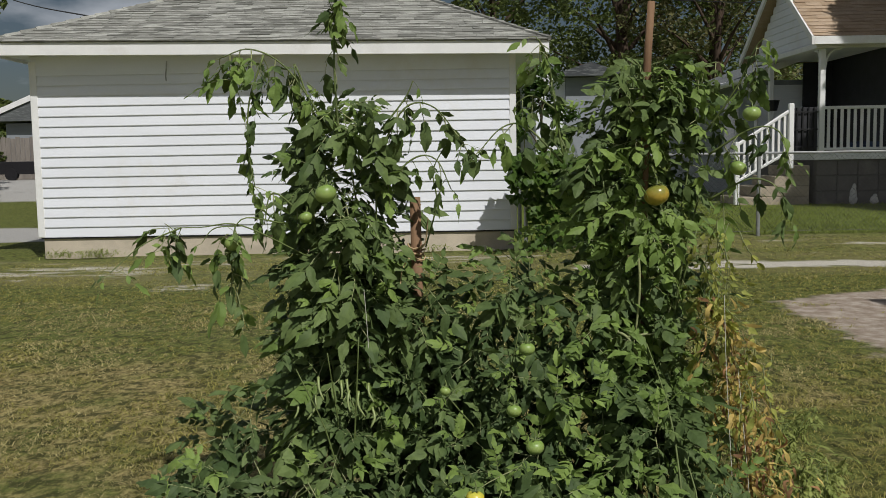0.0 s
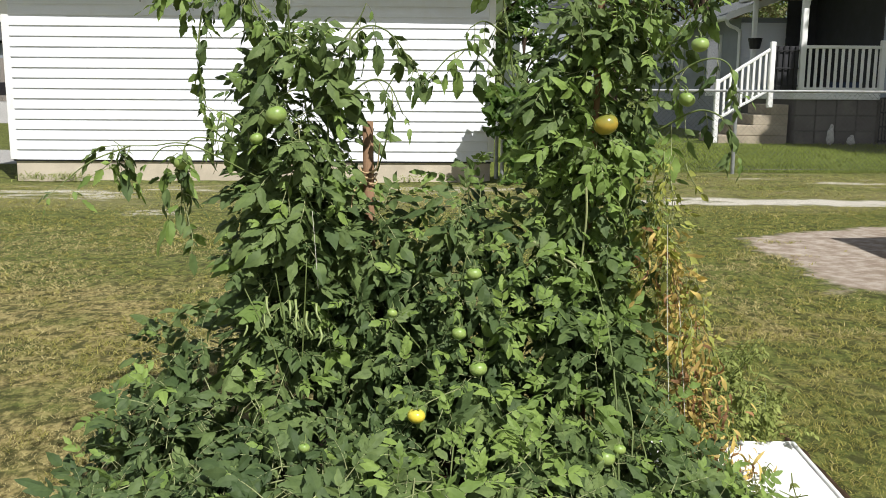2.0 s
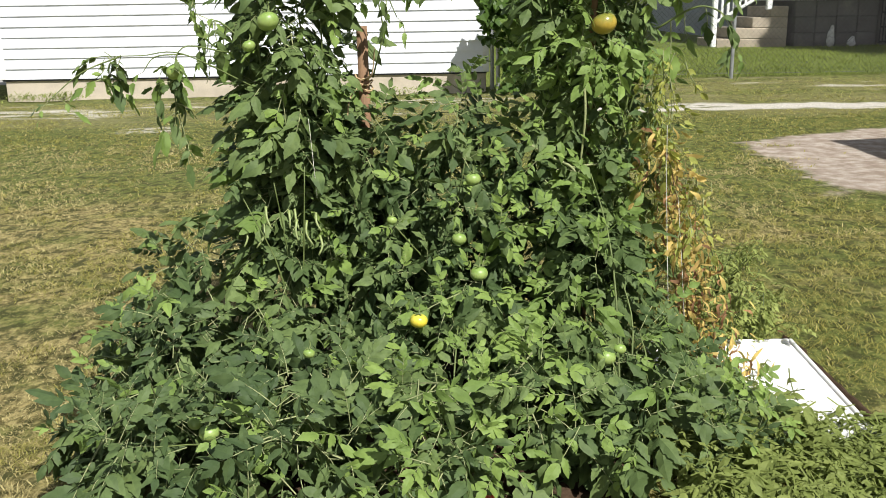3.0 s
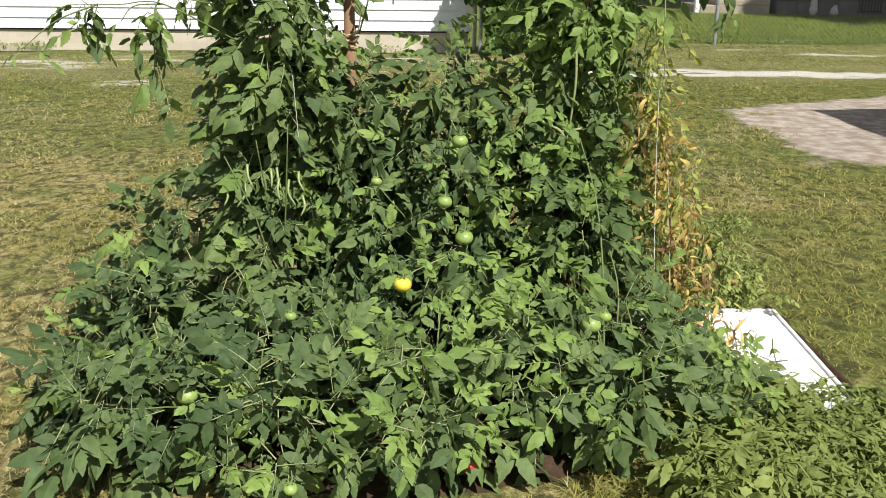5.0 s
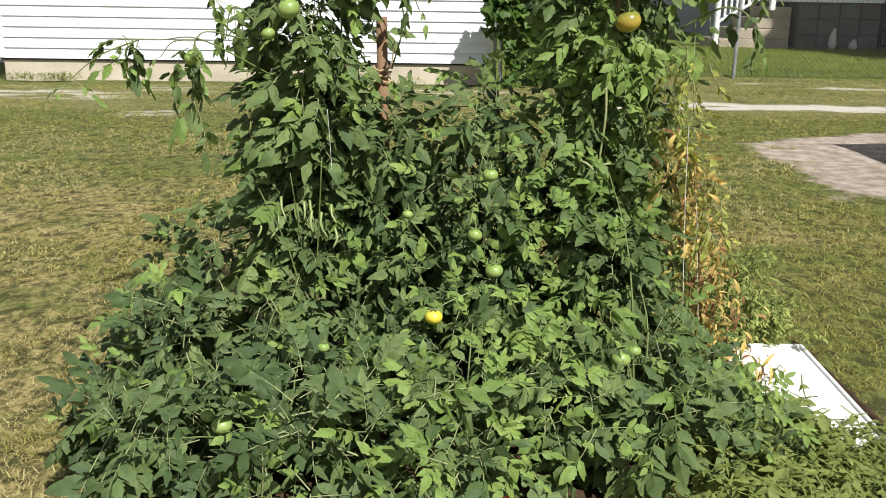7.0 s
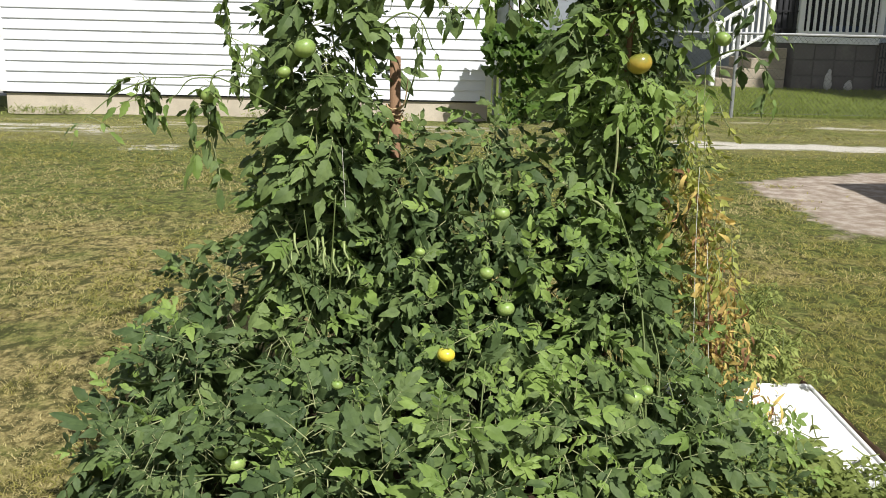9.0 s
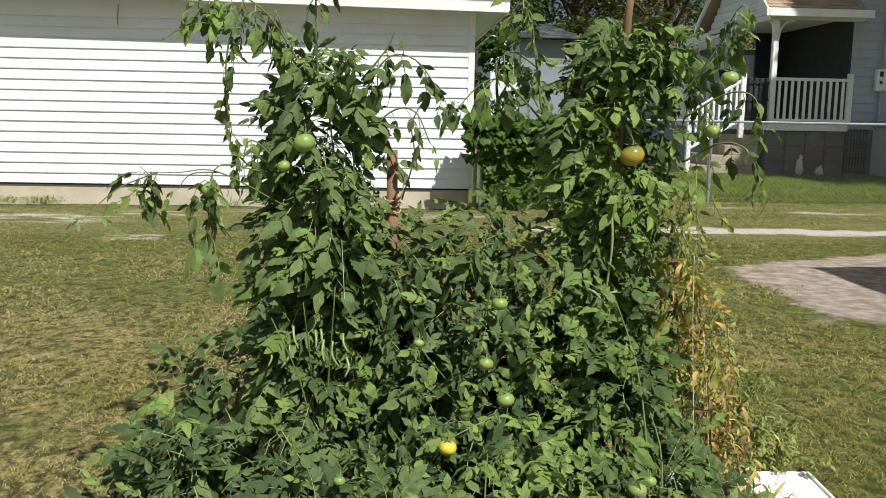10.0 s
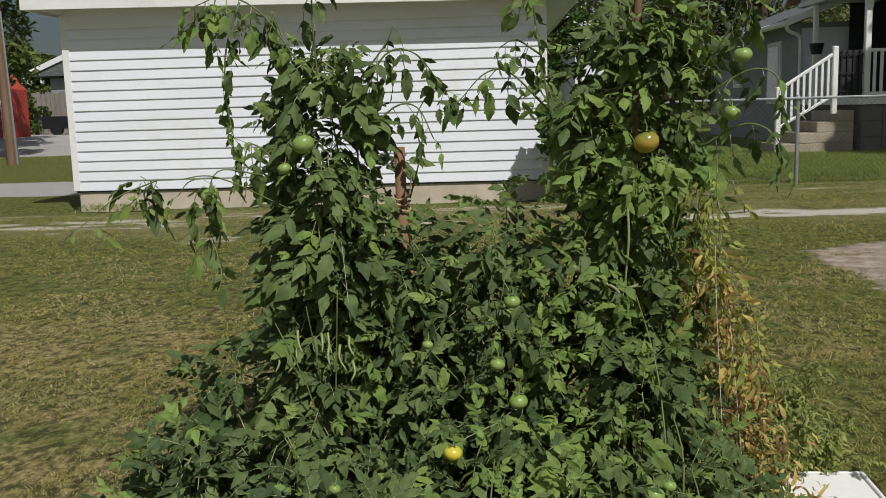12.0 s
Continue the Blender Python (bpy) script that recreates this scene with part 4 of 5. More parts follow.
def plant_leaves(owner, leaves, limit=240):
    """The leaves of one plant: the outermost as parts, the rest joined."""
    leaves = sorted((q for q in leaves if not hides_fruit(q[3])), key=lambda q: -q[2])
    for me_list, k, _, m in [(q[0], q[1], q[2], q[3]) for q in leaves[:limit]]:
        ob = new("leaf", me_list[k])
        ob.parent = owner
        ob.matrix_basis = m
    for me_list, shapes, mat in ((LEAF_ME, LEAVES, M_LEAF), (OLD_ME, LEAVES, M_OLDLEAF), (NEW_ME, LEAVES, M_NEWLEAF), (SMALL_ME, SMALL, M_NEWLEAF), (WILT_ME, WILT, M_YELLOWLEAF)):
        rest = [(q[1], q[3]) for q in leaves[limit:] if q[0] is me_list]
        if rest:
            joined("inner_foliage", shapes, rest, mat, owner)


def stems(owner, root, tips, r=0.006, material=None):
    for t in tips:
        a, b = Vector(root), Vector(t)
        mid = a.lerp(b, 0.5) + Vector((RND.uniform(-0.05, 0.05), RND.uniform(-0.05, 0.05), 0.12 * (b - a).length))
        part("stem", tube(bmesh.new(), bend([a, mid, b], 4), r, r * 0.45, 5), material or M_STEM, owner, "", True)


def frame_from(p, d, up, k, rnd):
    """A leaf at p along d with its face towards up."""
    x = d.normalized()
    z = up - x * up.dot(x)
    z = z.normalized() if z.length > 0.05 else x.orthogonal().normalized()
    y = z.cross(x)
    m = Matrix((x, y, z)).transposed().to_4x4()
    m = m @ Euler((rnd.gauss(0, 0.28), 0, 0)).to_matrix().to_4x4()
    return Matrix.Translation(p) @ m @ Matrix.Diagonal((k, k, k, 1))


def sprig(out, p, axis, rnd, n=8, size=1.0, length=0.15, fresh=0.5, rank=0.0, grown=None):
    """A growing tip: leaves set in a spiral along the last of a stem, opening outwards."""
    axis = axis.normalized()
    u = axis.orthogonal().normalized()
    v = axis.cross(u)
    a0 = rnd.uniform(0, 6.28)
    for i in range(n):
        s = i / (n - 1)
        a = a0 + i * 2.4 + rnd.uniform(-0.3, 0.3)
        open_ = 1.35 - 0.95 * s + rnd.uniform(-0.2, 0.2)
        d = (u * math.cos(a) + v * math.sin(a)) * math.sin(open_) + axis * math.cos(open_)
        d.z -= 0.25 * (1 - s)
        up = axis * 0.55 + sun_from * 0.8 + Vector((0, 0, 0.25))
        k = size * (1.05 - 0.6 * s) * rnd.uniform(0.8, 1.15)
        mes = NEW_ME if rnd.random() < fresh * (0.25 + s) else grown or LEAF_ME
        out.append((mes, rnd.randrange(len(LEAVES)), rank + 0.02 * s, frame_from(p - axis * length * (1 - s), d, up, k, rnd)))


# the low mound
mound = {k: [] for k in ROOTS}
rnd = random.Random(21)


def owner_of(x, y):
    return min(ROOTS, key=lambda q: (ROOTS[q][0] - x + 0.18 * noise.noise((x * 3, y * 3, 1))) ** 2 + (ROOTS[q][1] - y) ** 2)


# rounded masses of foliage: x, y, radius, height
LUMPS = [(0.1, 3.01, 0.26, 1.06), (0.42, 3.03, 0.3, 1.11), (0.74, 2.98, 0.26, 1.06), (0.2, 2.94, 0.19, 1.07), (0.2, 2.82, 0.21, 0.8),
         (0.54, 2.82, 0.22, 0.82), (-0.16, 2.8, 0.21, 0.7), (0.86, 2.74, 0.21, 0.78), (-0.46, 2.86, 0.24, 0.62), (-0.46, 2.55, 0.21, 0.44),
         (-0.2, 2.52, 0.19, 0.44), (0.46, 2.54, 0.21, 0.52), (0.86, 2.52, 0.23, 0.46), (1.1, 2.65, 0.19, 0.4), (-0.55, 2.18, 0.20, 0.3),
         (-0.37, 2.04, 0.25, 0.37), (-0.05, 1.96, 0.26, 0.41), (0.3, 2.0, 0.25, 0.46), (0.62, 2.11, 0.25, 0.42), (0.94, 2.15, 0.24, 0.36),
         (0.02, 2.24, 0.18, 0.42), (0.64, 2.33, 0.18, 0.43), (-0.65, 2.48, 0.14, 0.22), (1.2, 2.27, 0.18, 0.22), (-0.63, 2.80, 0.16, 0.38),
         (0.22, 2.56, 0.14, 0.46)]


def inside(p, k, skip=-1):
    return any((p.x - x) ** 2 / (r * k) ** 2 + (p.y - y) ** 2 / (r * k) ** 2 + (p.z - t * 0.5) ** 2 / (t * 0.5 * k) ** 2 < 1 for i, (x, y, r, t) in enumerate(LUMPS) if i != skip)


tips_at = []
for i, (x, y, r, t) in enumerate(LUMPS):
    for _ in range(420):
        d = Vector((rnd.gauss(0, 1), rnd.gauss(0, 1), rnd.gauss(0, 1))).normalized()
        if d.z < (-0.12 if y < 2.3 else -0.45) or d.y > 0.55:
            continue
        q = 1 + 0.26 * noise.noise((x * 9 + d.x * 2, y * 9 + d.y * 2, d.z * 2))
        p = Vector((x + d.x * r * q, y + d.y * r * q, t * 0.5 + d.z * t * 0.5 * q))
        if p.z < 0.05 or noise.noise(p * 5.2) < (-1 if y > 2.9 else 0.0 if y < 2.3 and x < -0.3 else -0.12 if y < 2.18 else -0.28 if x > -0.1 else -0.16) or inside(p, 0.93, i) or any((p - o).length < 0.132 for o, _ in tips_at):
            continue
        tips_at.append((p, Vector((d.x / r, d.y / r, d.z / (t * 0.5))).normalized()))
for p, n in tips_at:
    k = owner_of(p.x, p.y)
    axis = n * 0.9 + Vector((rnd.gauss(0, 0.3), rnd.gauss(0, 0.3) - 0.1, 0.45))
    # share of pale young leaves; upward faces and set spots get sunlit colour
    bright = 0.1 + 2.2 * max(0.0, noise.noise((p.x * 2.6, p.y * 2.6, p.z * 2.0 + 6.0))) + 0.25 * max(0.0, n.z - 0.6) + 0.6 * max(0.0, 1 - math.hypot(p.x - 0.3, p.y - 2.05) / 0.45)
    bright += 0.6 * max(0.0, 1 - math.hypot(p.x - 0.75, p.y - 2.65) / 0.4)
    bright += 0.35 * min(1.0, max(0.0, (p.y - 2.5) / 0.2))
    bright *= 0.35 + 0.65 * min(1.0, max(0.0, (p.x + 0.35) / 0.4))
    # dark mature leaves on plants a, b and low down also put in shade
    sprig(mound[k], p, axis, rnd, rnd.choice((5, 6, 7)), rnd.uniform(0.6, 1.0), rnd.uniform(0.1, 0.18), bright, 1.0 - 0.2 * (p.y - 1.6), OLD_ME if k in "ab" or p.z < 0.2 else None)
for i, (x, y, r, t) in enumerate(LUMPS):
    for _ in range(110 if i < 3 else 30):
        d = Vector((rnd.gauss(0, 1), rnd.gauss(0, 1), rnd.gauss(0, 1))).normalized()
        q = rnd.uniform(0.35, 0.85)
        p = Vector((x + d.x * r * q, y + d.y * r * q, max(0.04, t * 0.5 + d.z * t * 0.5 * q)))
        mound[owner_of(p.x, p.y)].append((LEAF_ME, rnd.randrange(len(LEAVES)), -1.0, leaf_pose(p, d, rnd, (-0.25, 0.9), 0.9, 0.5, (0.6, 1.0))))
for _ in range(26):
    p = Vector((rnd.uniform(1.15, 1.37), rnd.uniform(2.2, 2.85), rnd.uniform(0.06, 0.17)))
    sprig(mound["d"], p, Vector((rnd.uniform(0.1, 0.7), rnd.uniform(-0.5, 0.2), 0.8)), rnd, 6, rnd.uniform(0.45, 0.75), 0.1, 0.5, 1.0)
for k in ROOTS:
    stems(plants[k], (ROOTS[k][0], ROOTS[k][1], 0.0), [p - n * 0.05 for p, n in tips_at if owner_of(p.x, p.y) == k][::3][:11], 0.0045)
    plant_leaves(plants[k], mound[k], 300)


def tower(owner, table, sparse, seed, count, z0, z1, cx, cy, limit=300, fresh=0.25, squash=1.0, leaf_scale=(0.6, 1.0)):
    """A staked plant: leaves in an uneven column whose radius follows the table."""
    rnd = random.Random(seed)
    out = []
    for _ in range(count):
        z = rnd.uniform(z0, z1)
        a = rnd.uniform(0, 2 * math.pi)
        r = lerp_table(z, table) * (1 + 0.45 * noise.noise((math.cos(a) * 1.6, math.sin(a) * 1.6 + seed, z * 4.2)))
        if noise.noise((a * 1.4, z * 6, seed * 3.0)) > sparse(z) and rnd.random() < 0.85:
            continue
        rr = r * (1 - abs(rnd.gauss(0, 0.28)))
        if rr < 0.02:
            continue
        c = Vector((lerp_table(z, cx), cy, z))
        d = Vector((math.cos(a), math.sin(a) * squash, 0))
        new_one = noise.noise((a, z * 3, seed + 5.0)) > 0.5 - fresh
        way = d * 0.8 + Vector((rnd.gauss(0, 0.5), rnd.gauss(0, 0.5), rnd.uniform(-0.7, 0.4)))
        m = frame_from(c + d * max(0.0, rr - 0.1), way, sun_from + d * 0.4 + Vector((rnd.gauss(0, 0.3), rnd.gauss(0, 0.3), 0)), rnd.uniform(*leaf_scale), rnd)
        out.append((NEW_ME if new_one else LEAF_ME, rnd.randrange(len(LEAVES)), rr / max(r, 0.05) - 0.6 * d.y, m))
    made = []
    for _ in range(count * 2):
        z, a = rnd.uniform(z0 + 0.1, z1), rnd.uniform(0, 2 * math.pi)
        r = lerp_table(z, table) * (1 + 0.4 * noise.noise((math.cos(a) * 1.6, math.sin(a) * 1.6 + seed, z * 4.2)))
        d = Vector((math.cos(a), math.sin(a), 0))
        d.y *= squash
        p = Vector((lerp_table(z, cx), cy, z)) + d * r
        if noise.noise((a * 1.4, z * 6, seed * 3.0)) > sparse(z) + 0.05 or any((p - q).length < 0.12 for q in made):
            continue
        made.append(p)
        sprig(out, p, d + Vector((rnd.gauss(0, 0.3), rnd.gauss(0, 0.3), rnd.uniform(-0.1, 0.8))), rnd, rnd.choice((4, 5, 6)), rnd.uniform(0.5, 0.9) * leaf_scale[1], rnd.uniform(0.08, 0.16), fresh * 1.6, 1.2 - 0.6 * d.y)
    plant_leaves(owner, out, limit)


def shoot(owner, pts, r=0.005, step=0.05, seed=1, size=(0.6, 1.0), small=True, hang=(0.4, 1.3), start=0.0):
    """An arching shoot with leaves along it."""
    rnd = random.Random(seed)
    line = bend(pts, 6)
    part("shoot", tube(bmesh.new(), line, r * 0.8, r * 0.35, 5), M_STEM, owner, "", True)
    run, k = 0.0, 0
    first = int(start * len(line))
    line_leafy = line[first:]
    for a, b in zip(line_leafy, line_leafy[1:]):
        run += (b - a).length
        if run > step * 0.62:
            run = 0.0
            k += 1
            d = (b - a).normalized()
            side = Vector((-d.y, d.x, 0)) if abs(d.z) < 0.9 else Vector((1, 0, 0))
            o = side * (1 if k % 2 else -1) + d * 0.6 + Vector((rnd.uniform(-0.5, 0.5), rnd.uniform(-0.5, 0.5), 0))
            mes = CRESTNEW_ME if rnd.random() < 0.25 else CREST_ME
            ob = new("leaf", mes[rnd.randrange(len(mes))])
            ob.parent = owner
            ob.matrix_basis = leaf_pose(b, o, rnd, hang, 0.5, 0.4, size, 0.0)
    ob = new("leaf", CRESTNEW_ME[seed % len(CREST)])
    ob.parent = owner
    ob.matrix_basis = leaf_pose(line[-1], line[-1] - line[-3], rnd, (0.0, 0.9), 0.3, 0.3, (0.45, 0.7), 0.0)


LX = [(0.3, -0.08), (0.9, -0.10), (1.3, -0.10), (1.8, -0.15)]
tower(tower_l, [(0.4, 0.22), (0.8, 0.21), (1.1, 0.22), (1.3, 0.20), (1.5, 0.15), (1.62, 0.05)], lambda z: 0.25 if z < 1.22 else -0.14, 4, 520, 0.45, 1.60, LX, 2.92, 300, 0.22, 0.75)
stems(tower_l, (-0.08, 2.9, 0.0), [(-0.1, 2.88, 1.5), (-0.22, 2.84, 1.35), (0.0, 2.85, 1.4), (-0.2, 2.86, 1.0), (-0.1, 2.84, 1.15), (0.05, 2.86, 1.1)], 0.006)
for i, (pts, st) in enumerate([
    ([(-0.12, 2.87, 1.45), (-0.13, 2.86, 1.7), (-0.12, 2.85, 1.88), (-0.11, 2.84, 1.98)], 0.09),
    ([(-0.15, 2.86, 1.5), (-0.28, 2.85, 1.70), (-0.40, 2.85, 1.77), (-0.50, 2.83, 1.74)], 0.05),
    ([(-0.36, 2.85, 1.75), (-0.41, 2.84, 1.6), (-0.42, 2.84, 1.45), (-0.40, 2.83, 1.32)], 0.05),
    ([(-0.2, 2.86, 1.55), (-0.26, 2.86, 1.72), (-0.25, 2.85, 1.62)], 0.05),
    ([(0.0, 2.86, 1.4), (0.10, 2.86, 1.57), (0.20, 2.86, 1.57), (0.29, 2.85, 1.45)], 0.07),
    ([(0.0, 2.86, 1.28), (0.12, 2.85, 1.40), (0.20, 2.84, 1.40), (0.25, 2.84, 1.30)], 0.07),
    ([(0.02, 2.86, 1.5), (0.1, 2.86, 1.6), (0.13, 2.86, 1.66)], 0.06),
    ([(-0.22, 2.82, 1.2), (-0.33, 2.78, 1.3), (-0.36, 2.76, 1.2)], 0.06),
]):
    shoot(tower_l, pts, 0.005, st, 40 + i)

for i, (pts, st, first, hang) in enumerate([
    ([(-0.22, 2.82, 1.08), (-0.42, 2.70, 1.20), (-0.54, 2.66, 1.20), (-0.66, 2.65, 1.20)], 0.022, 0.74, (-0.2, 1.2)),
    ([(-0.42, 2.70, 1.20), (-0.50, 2.67, 1.195), (-0.54, 2.66, 1.15)], 0.2, 0.9, (1.0, 1.4)),
    ([(-0.60, 2.65, 1.20), (-0.68, 2.52, 1.16), (-0.74, 2.40, 1.09)], 0.3, 0.9, (1.1, 1.5)),
    ([(-0.30, 2.78, 1.20), (-0.42, 2.69, 1.22), (-0.45, 2.67, 1.10), (-0.43, 2.66, 0.95)], 0.03, 0.35, (0.1, 1.3)),
]):
    shoot(tower_l, pts, 0.0035, st, 90 + i, (0.65, 0.95), True, hang, first)

RX = [(0.3, 0.95), (0.9, 0.94), (1.2, 0.88), (1.5, 0.90), (1.75, 0.95)]
tower(tower_r, [(0.3, 0.16), (0.7, 0.18), (1.0, 0.19), (1.2, 0.235), (1.4, 0.265), (1.55, 0.22), (1.64, 0.13), (1.72, 0.04)], lambda z: 0.25 if z < 1.1 else 0.3, 9, 560, 0.35, 1.72, RX, 2.94, 300, 0.45, 0.65, (0.5, 0.8))
stems(tower_r, (0.97, 2.9, 0.0), [(0.9, 2.88, 1.5), (0.75, 2.84, 1.35), (1.05, 2.85, 1.4), (0.8, 2.86, 1.0), (1.08, 2.88, 1.15), (1.12, 2.88, 1.4)], 0.006)
for i, (pts, st) in enumerate([
    ([(0.62, 2.82, 1.4), (0.59, 2.82, 1.6), (0.57, 2.81, 1.72), (0.53, 2.80, 1.79)], 0.06),
    ([(0.62, 2.82, 1.38), (0.50, 2.82, 1.50), (0.42, 2.81, 1.50), (0.34, 2.80, 1.42)], 0.06),
    ([(0.60, 2.80, 1.55), (0.52, 2.80, 1.60), (0.47, 2.80, 1.58)], 0.06),
    ([(1.1, 2.84, 1.48), (1.18, 2.78, 1.62), (1.22, 2.74, 1.73), (1.24, 2.72, 1.76)], 0.06),
    ([(1.1, 2.82, 1.4), (1.22, 2.76, 1.48), (1.30, 2.74, 1.47), (1.33, 2.73, 1.38)], 0.06),
    ([(1.1, 2.82, 1.25), (1.22, 2.76, 1.32), (1.31, 2.74, 1.28), (1.34, 2.73, 1.18)], 0.08),
    ([(0.9, 2.85, 1.58), (0.88, 2.83, 1.68), (0.84, 2.82, 1.72)], 0.05),
    ([(1.05, 2.85, 1.58), (1.08, 2.83, 1.68), (1.12, 2.82, 1.70)], 0.05),
]):
    shoot(tower_r, pts, 0.005, st, 70 + i)
for pts, r in (([(0.68, 2.84, 0.88), (0.76, 2.84, 0.83), (0.836, 2.84, 0.79), (0.87, 2.83, 0.72)], 0.007), ([(0.836, 2.84, 0.79), (0.92, 2.84, 0.80), (1.0, 2.84, 0.78)], 0.005), ([(0.86, 2.82, 1.15), (0.87, 2.80, 0.98), (0.86, 2.82, 0.8)], 0.005)):
    part("bare_stem", tube(bmesh.new(), bend(pts), r, r * 0.7, 6), M_PALESTEM, tower_r, "pale bare branching stem", True)


def tomato(owner, at, d, skin, label, calyx=True, seed=0):
    rnd = random.Random(seed)
    bm = bmesh.new()
    bmesh.ops.create_uvsphere(bm, u_segments=20, v_segments=12, radius=d / 2)
    for v in bm.verts:
        a = math.atan2(v.co.y, v.co.x)
        t = v.co.z / (d / 2)
        k = 1 + 0.035 * math.cos(5 * a + seed) * max(0, t)
        v.co = Vector((v.co.x * k, v.co.y * k, v.co.z * 0.84 - (0.10 * d * max(0, t - 0.55) ** 1.2)))
    bmesh.ops.transform(bm, matrix=Matrix.Translation(at) @ Euler((rnd.uniform(-0.4, 0.4), rnd.uniform(-0.4, 0.4), 0)).to_matrix().to_4x4(), verts=bm.verts)
    fruit = part("tomato", bm, skin, owner, label, True)
    if calyx:
        bm = bmesh.new()
        top = Vector(at) + Vector((0, 0, d * 0.38))
        for i in range(5):
            a = i * 2 * math.pi / 5 + rnd.random()
            o, s = Vector((math.cos(a), math.sin(a), 0)), Vector((-math.sin(a), math.cos(a), 0))
            q = [bm.verts.new(top + w) for w in (s * d * 0.06, -s * d * 0.06, o * d * 0.25 - s * d * 0.05 + Vector((0, 0, d * 0.04)), o * d * 0.42 + Vector((0, 0, d * 0.12)), o * d * 0.25 + s * d * 0.05 + Vector((0, 0, d * 0.04)))]
            bm.faces.new((q[0], q[1], q[2], q[3], q[4]))
        tube(bm, bend([top - Vector((0, 0, d * 0.06)), top + Vector((0.004, 0.01, d * 0.2)), top + Vector((0.0, 0.03, d * 0.45))], 3), 0.003, 0.002, 5)
        part("calyx", bm, M_STEM, fruit)
    return fruit


for owner, at, d, skin, label in FRUIT:
    tomato(owner, at, d, skin, label, True, int(abs(at[0]) * 1000) % 17)

# bushy crests at the tips of the tall shoots
rnd = random.Random(55)
for owner, tip_at, n in ((tower_l, (-0.11, 2.84, 1.97), 7), (tower_l, (-0.12, 2.85, 1.86), 4), (tower_l, (-0.46, 2.84, 1.75), 6), (tower_l, (-0.22, 2.85, 1.66), 6), (tower_l, (-0.36, 2.85, 1.74), 5), (tower_l, (-0.65, 2.65, 1.215), 7), (tower_l, (-0.45, 2.64, 1.20), 5), (tower_l, (-0.73, 2.41, 1.10), 2), (tower_r, (0.54, 2.80, 1.78), 4), (tower_r, (1.22, 2.73, 1.73), 5), (tower_r, (0.96, 2.86, 1.70), 7), (tower_r, (1.05, 2.86, 1.67), 6), (tower_r, (0.84, 2.84, 1.66), 6)):
    for i in range(n):
        a = i * 2.4 + rnd.random()
        lf = new("leaf", (CRESTNEW_ME if rnd.random() < 0.65 else CREST_ME)[rnd.randrange(8)])
        lf.parent = owner
        lf.matrix_basis = leaf_pose(Vector(tip_at) - Vector((0, 0, 0.02 * i)), (math.cos(a), math.sin(a)), rnd, (-0.5, 0.8), 0.2, 0.4, (0.5, 0.85), 0)

# stakes, ties and twine
stake_l = tagged(finish(tube(bmesh.new(), [(0.12, 2.99, -0.1), (0.13, 2.98, 0.7), (0.125, 2.97, 1.27)], 0.022, 0.02, 8), "garden_stake", M_STAKE, None, True), "short reddish wooden stake tied with rope", "stake")
stake_r = tagged(finish(tube(bmesh.new(), [(0.90, 2.96, -0.1), (0.905, 2.93, 1.0), (0.915, 2.9, 1.73), (0.927, 2.9, 1.91)], 0.015, 0.0125, 9), "garden_stake", M_STAKE, None, True), "long brown wooden stake standing above the plant", "stake")
tie = thing("rope_tie", "loops of tan rope knotted round the stake", "rope")
for i, z in enumerate((1.06, 1.08, 1.10)):
    loop = [(0.127 + 0.03 * math.cos(a), 2.975 + 0.03 * math.sin(a), z + 0.008 * math.sin(a * 2 + i)) for a in [k * math.pi / 5 for k in range(11)]]
    part("loop", tube(bmesh.new(), loop, 0.003, 0.003, 5), M_ROPE, tie)
part("loose_end", tube(bmesh.new(), bend([(0.11, 2.945, 1.07), (0.08, 2.90, 1.03), (0.07, 2.88, 0.96)]), 0.003, 0.002, 5), M_ROPE, tie)
part("loose_end", tube(bmesh.new(), bend([(0.14, 2.945, 1.09), (0.16, 2.92, 1.12), (0.17, 2.90, 1.2)]), 0.003, 0.002, 5), M_ROPE, tie)
for pts in ([(1.12, 2.70, 0.95), (1.13, 2.70, 0.7), (1.15, 2.68, 0.3), (1.17, 2.68, 0.0)], [(1.18, 2.74, 0.7), (1.21, 2.72, 0.35), (1.24, 2.72, 0.02)], [(-0.03, 2.62, 1.0), (-0.025, 2.64, 0.88), (-0.02, 2.66, 0.74)]):
    tagged(finish(tube(bmesh.new(), bend(pts), 0.0010, 0.0010, 5), "twine", M_TWINE), "white garden twine hanging among the leaves", "twine", "garden twine")

part("tendril", tube(bmesh.new(), bend([(0.16, 2.93, 1.1), (0.2, 2.91, 1.25), (0.19, 2.9, 1.36), (0.235, 2.9, 1.45)]), 0.003, 0.002, 5), M_STEM, tower_l, "", True)

# bean pods among the stems
beans = thing("bean_plant", "climbing bean plant with pale hanging pods", "bean plant")
rnd = random.Random(3)
stems(beans, (-0.12, 2.72, 0.0), [(-0.15, 2.62, 0.8), (-0.05, 2.62, 0.85), (-0.25, 2.62, 0.75)], 0.004)
for i in range(9):
    x, y, z = -0.14 + rnd.uniform(-0.13, 0.16), 2.66 + rnd.uniform(-0.05, 0.03), 0.66 + rnd.uniform(-0.06, 0.08)
    l = rnd.uniform(0.05, 0.085)
    part("pod", tube(bmesh.new(), bend([(x, y + 0.02, z), (x + rnd.uniform(-0.01, 0.01), y, z - l * 0.5), (x + rnd.uniform(-0.025, 0.025), y - 0.01, z - l)], 3), 0.005, 0.003, 6), M_POD, beans, "", True)

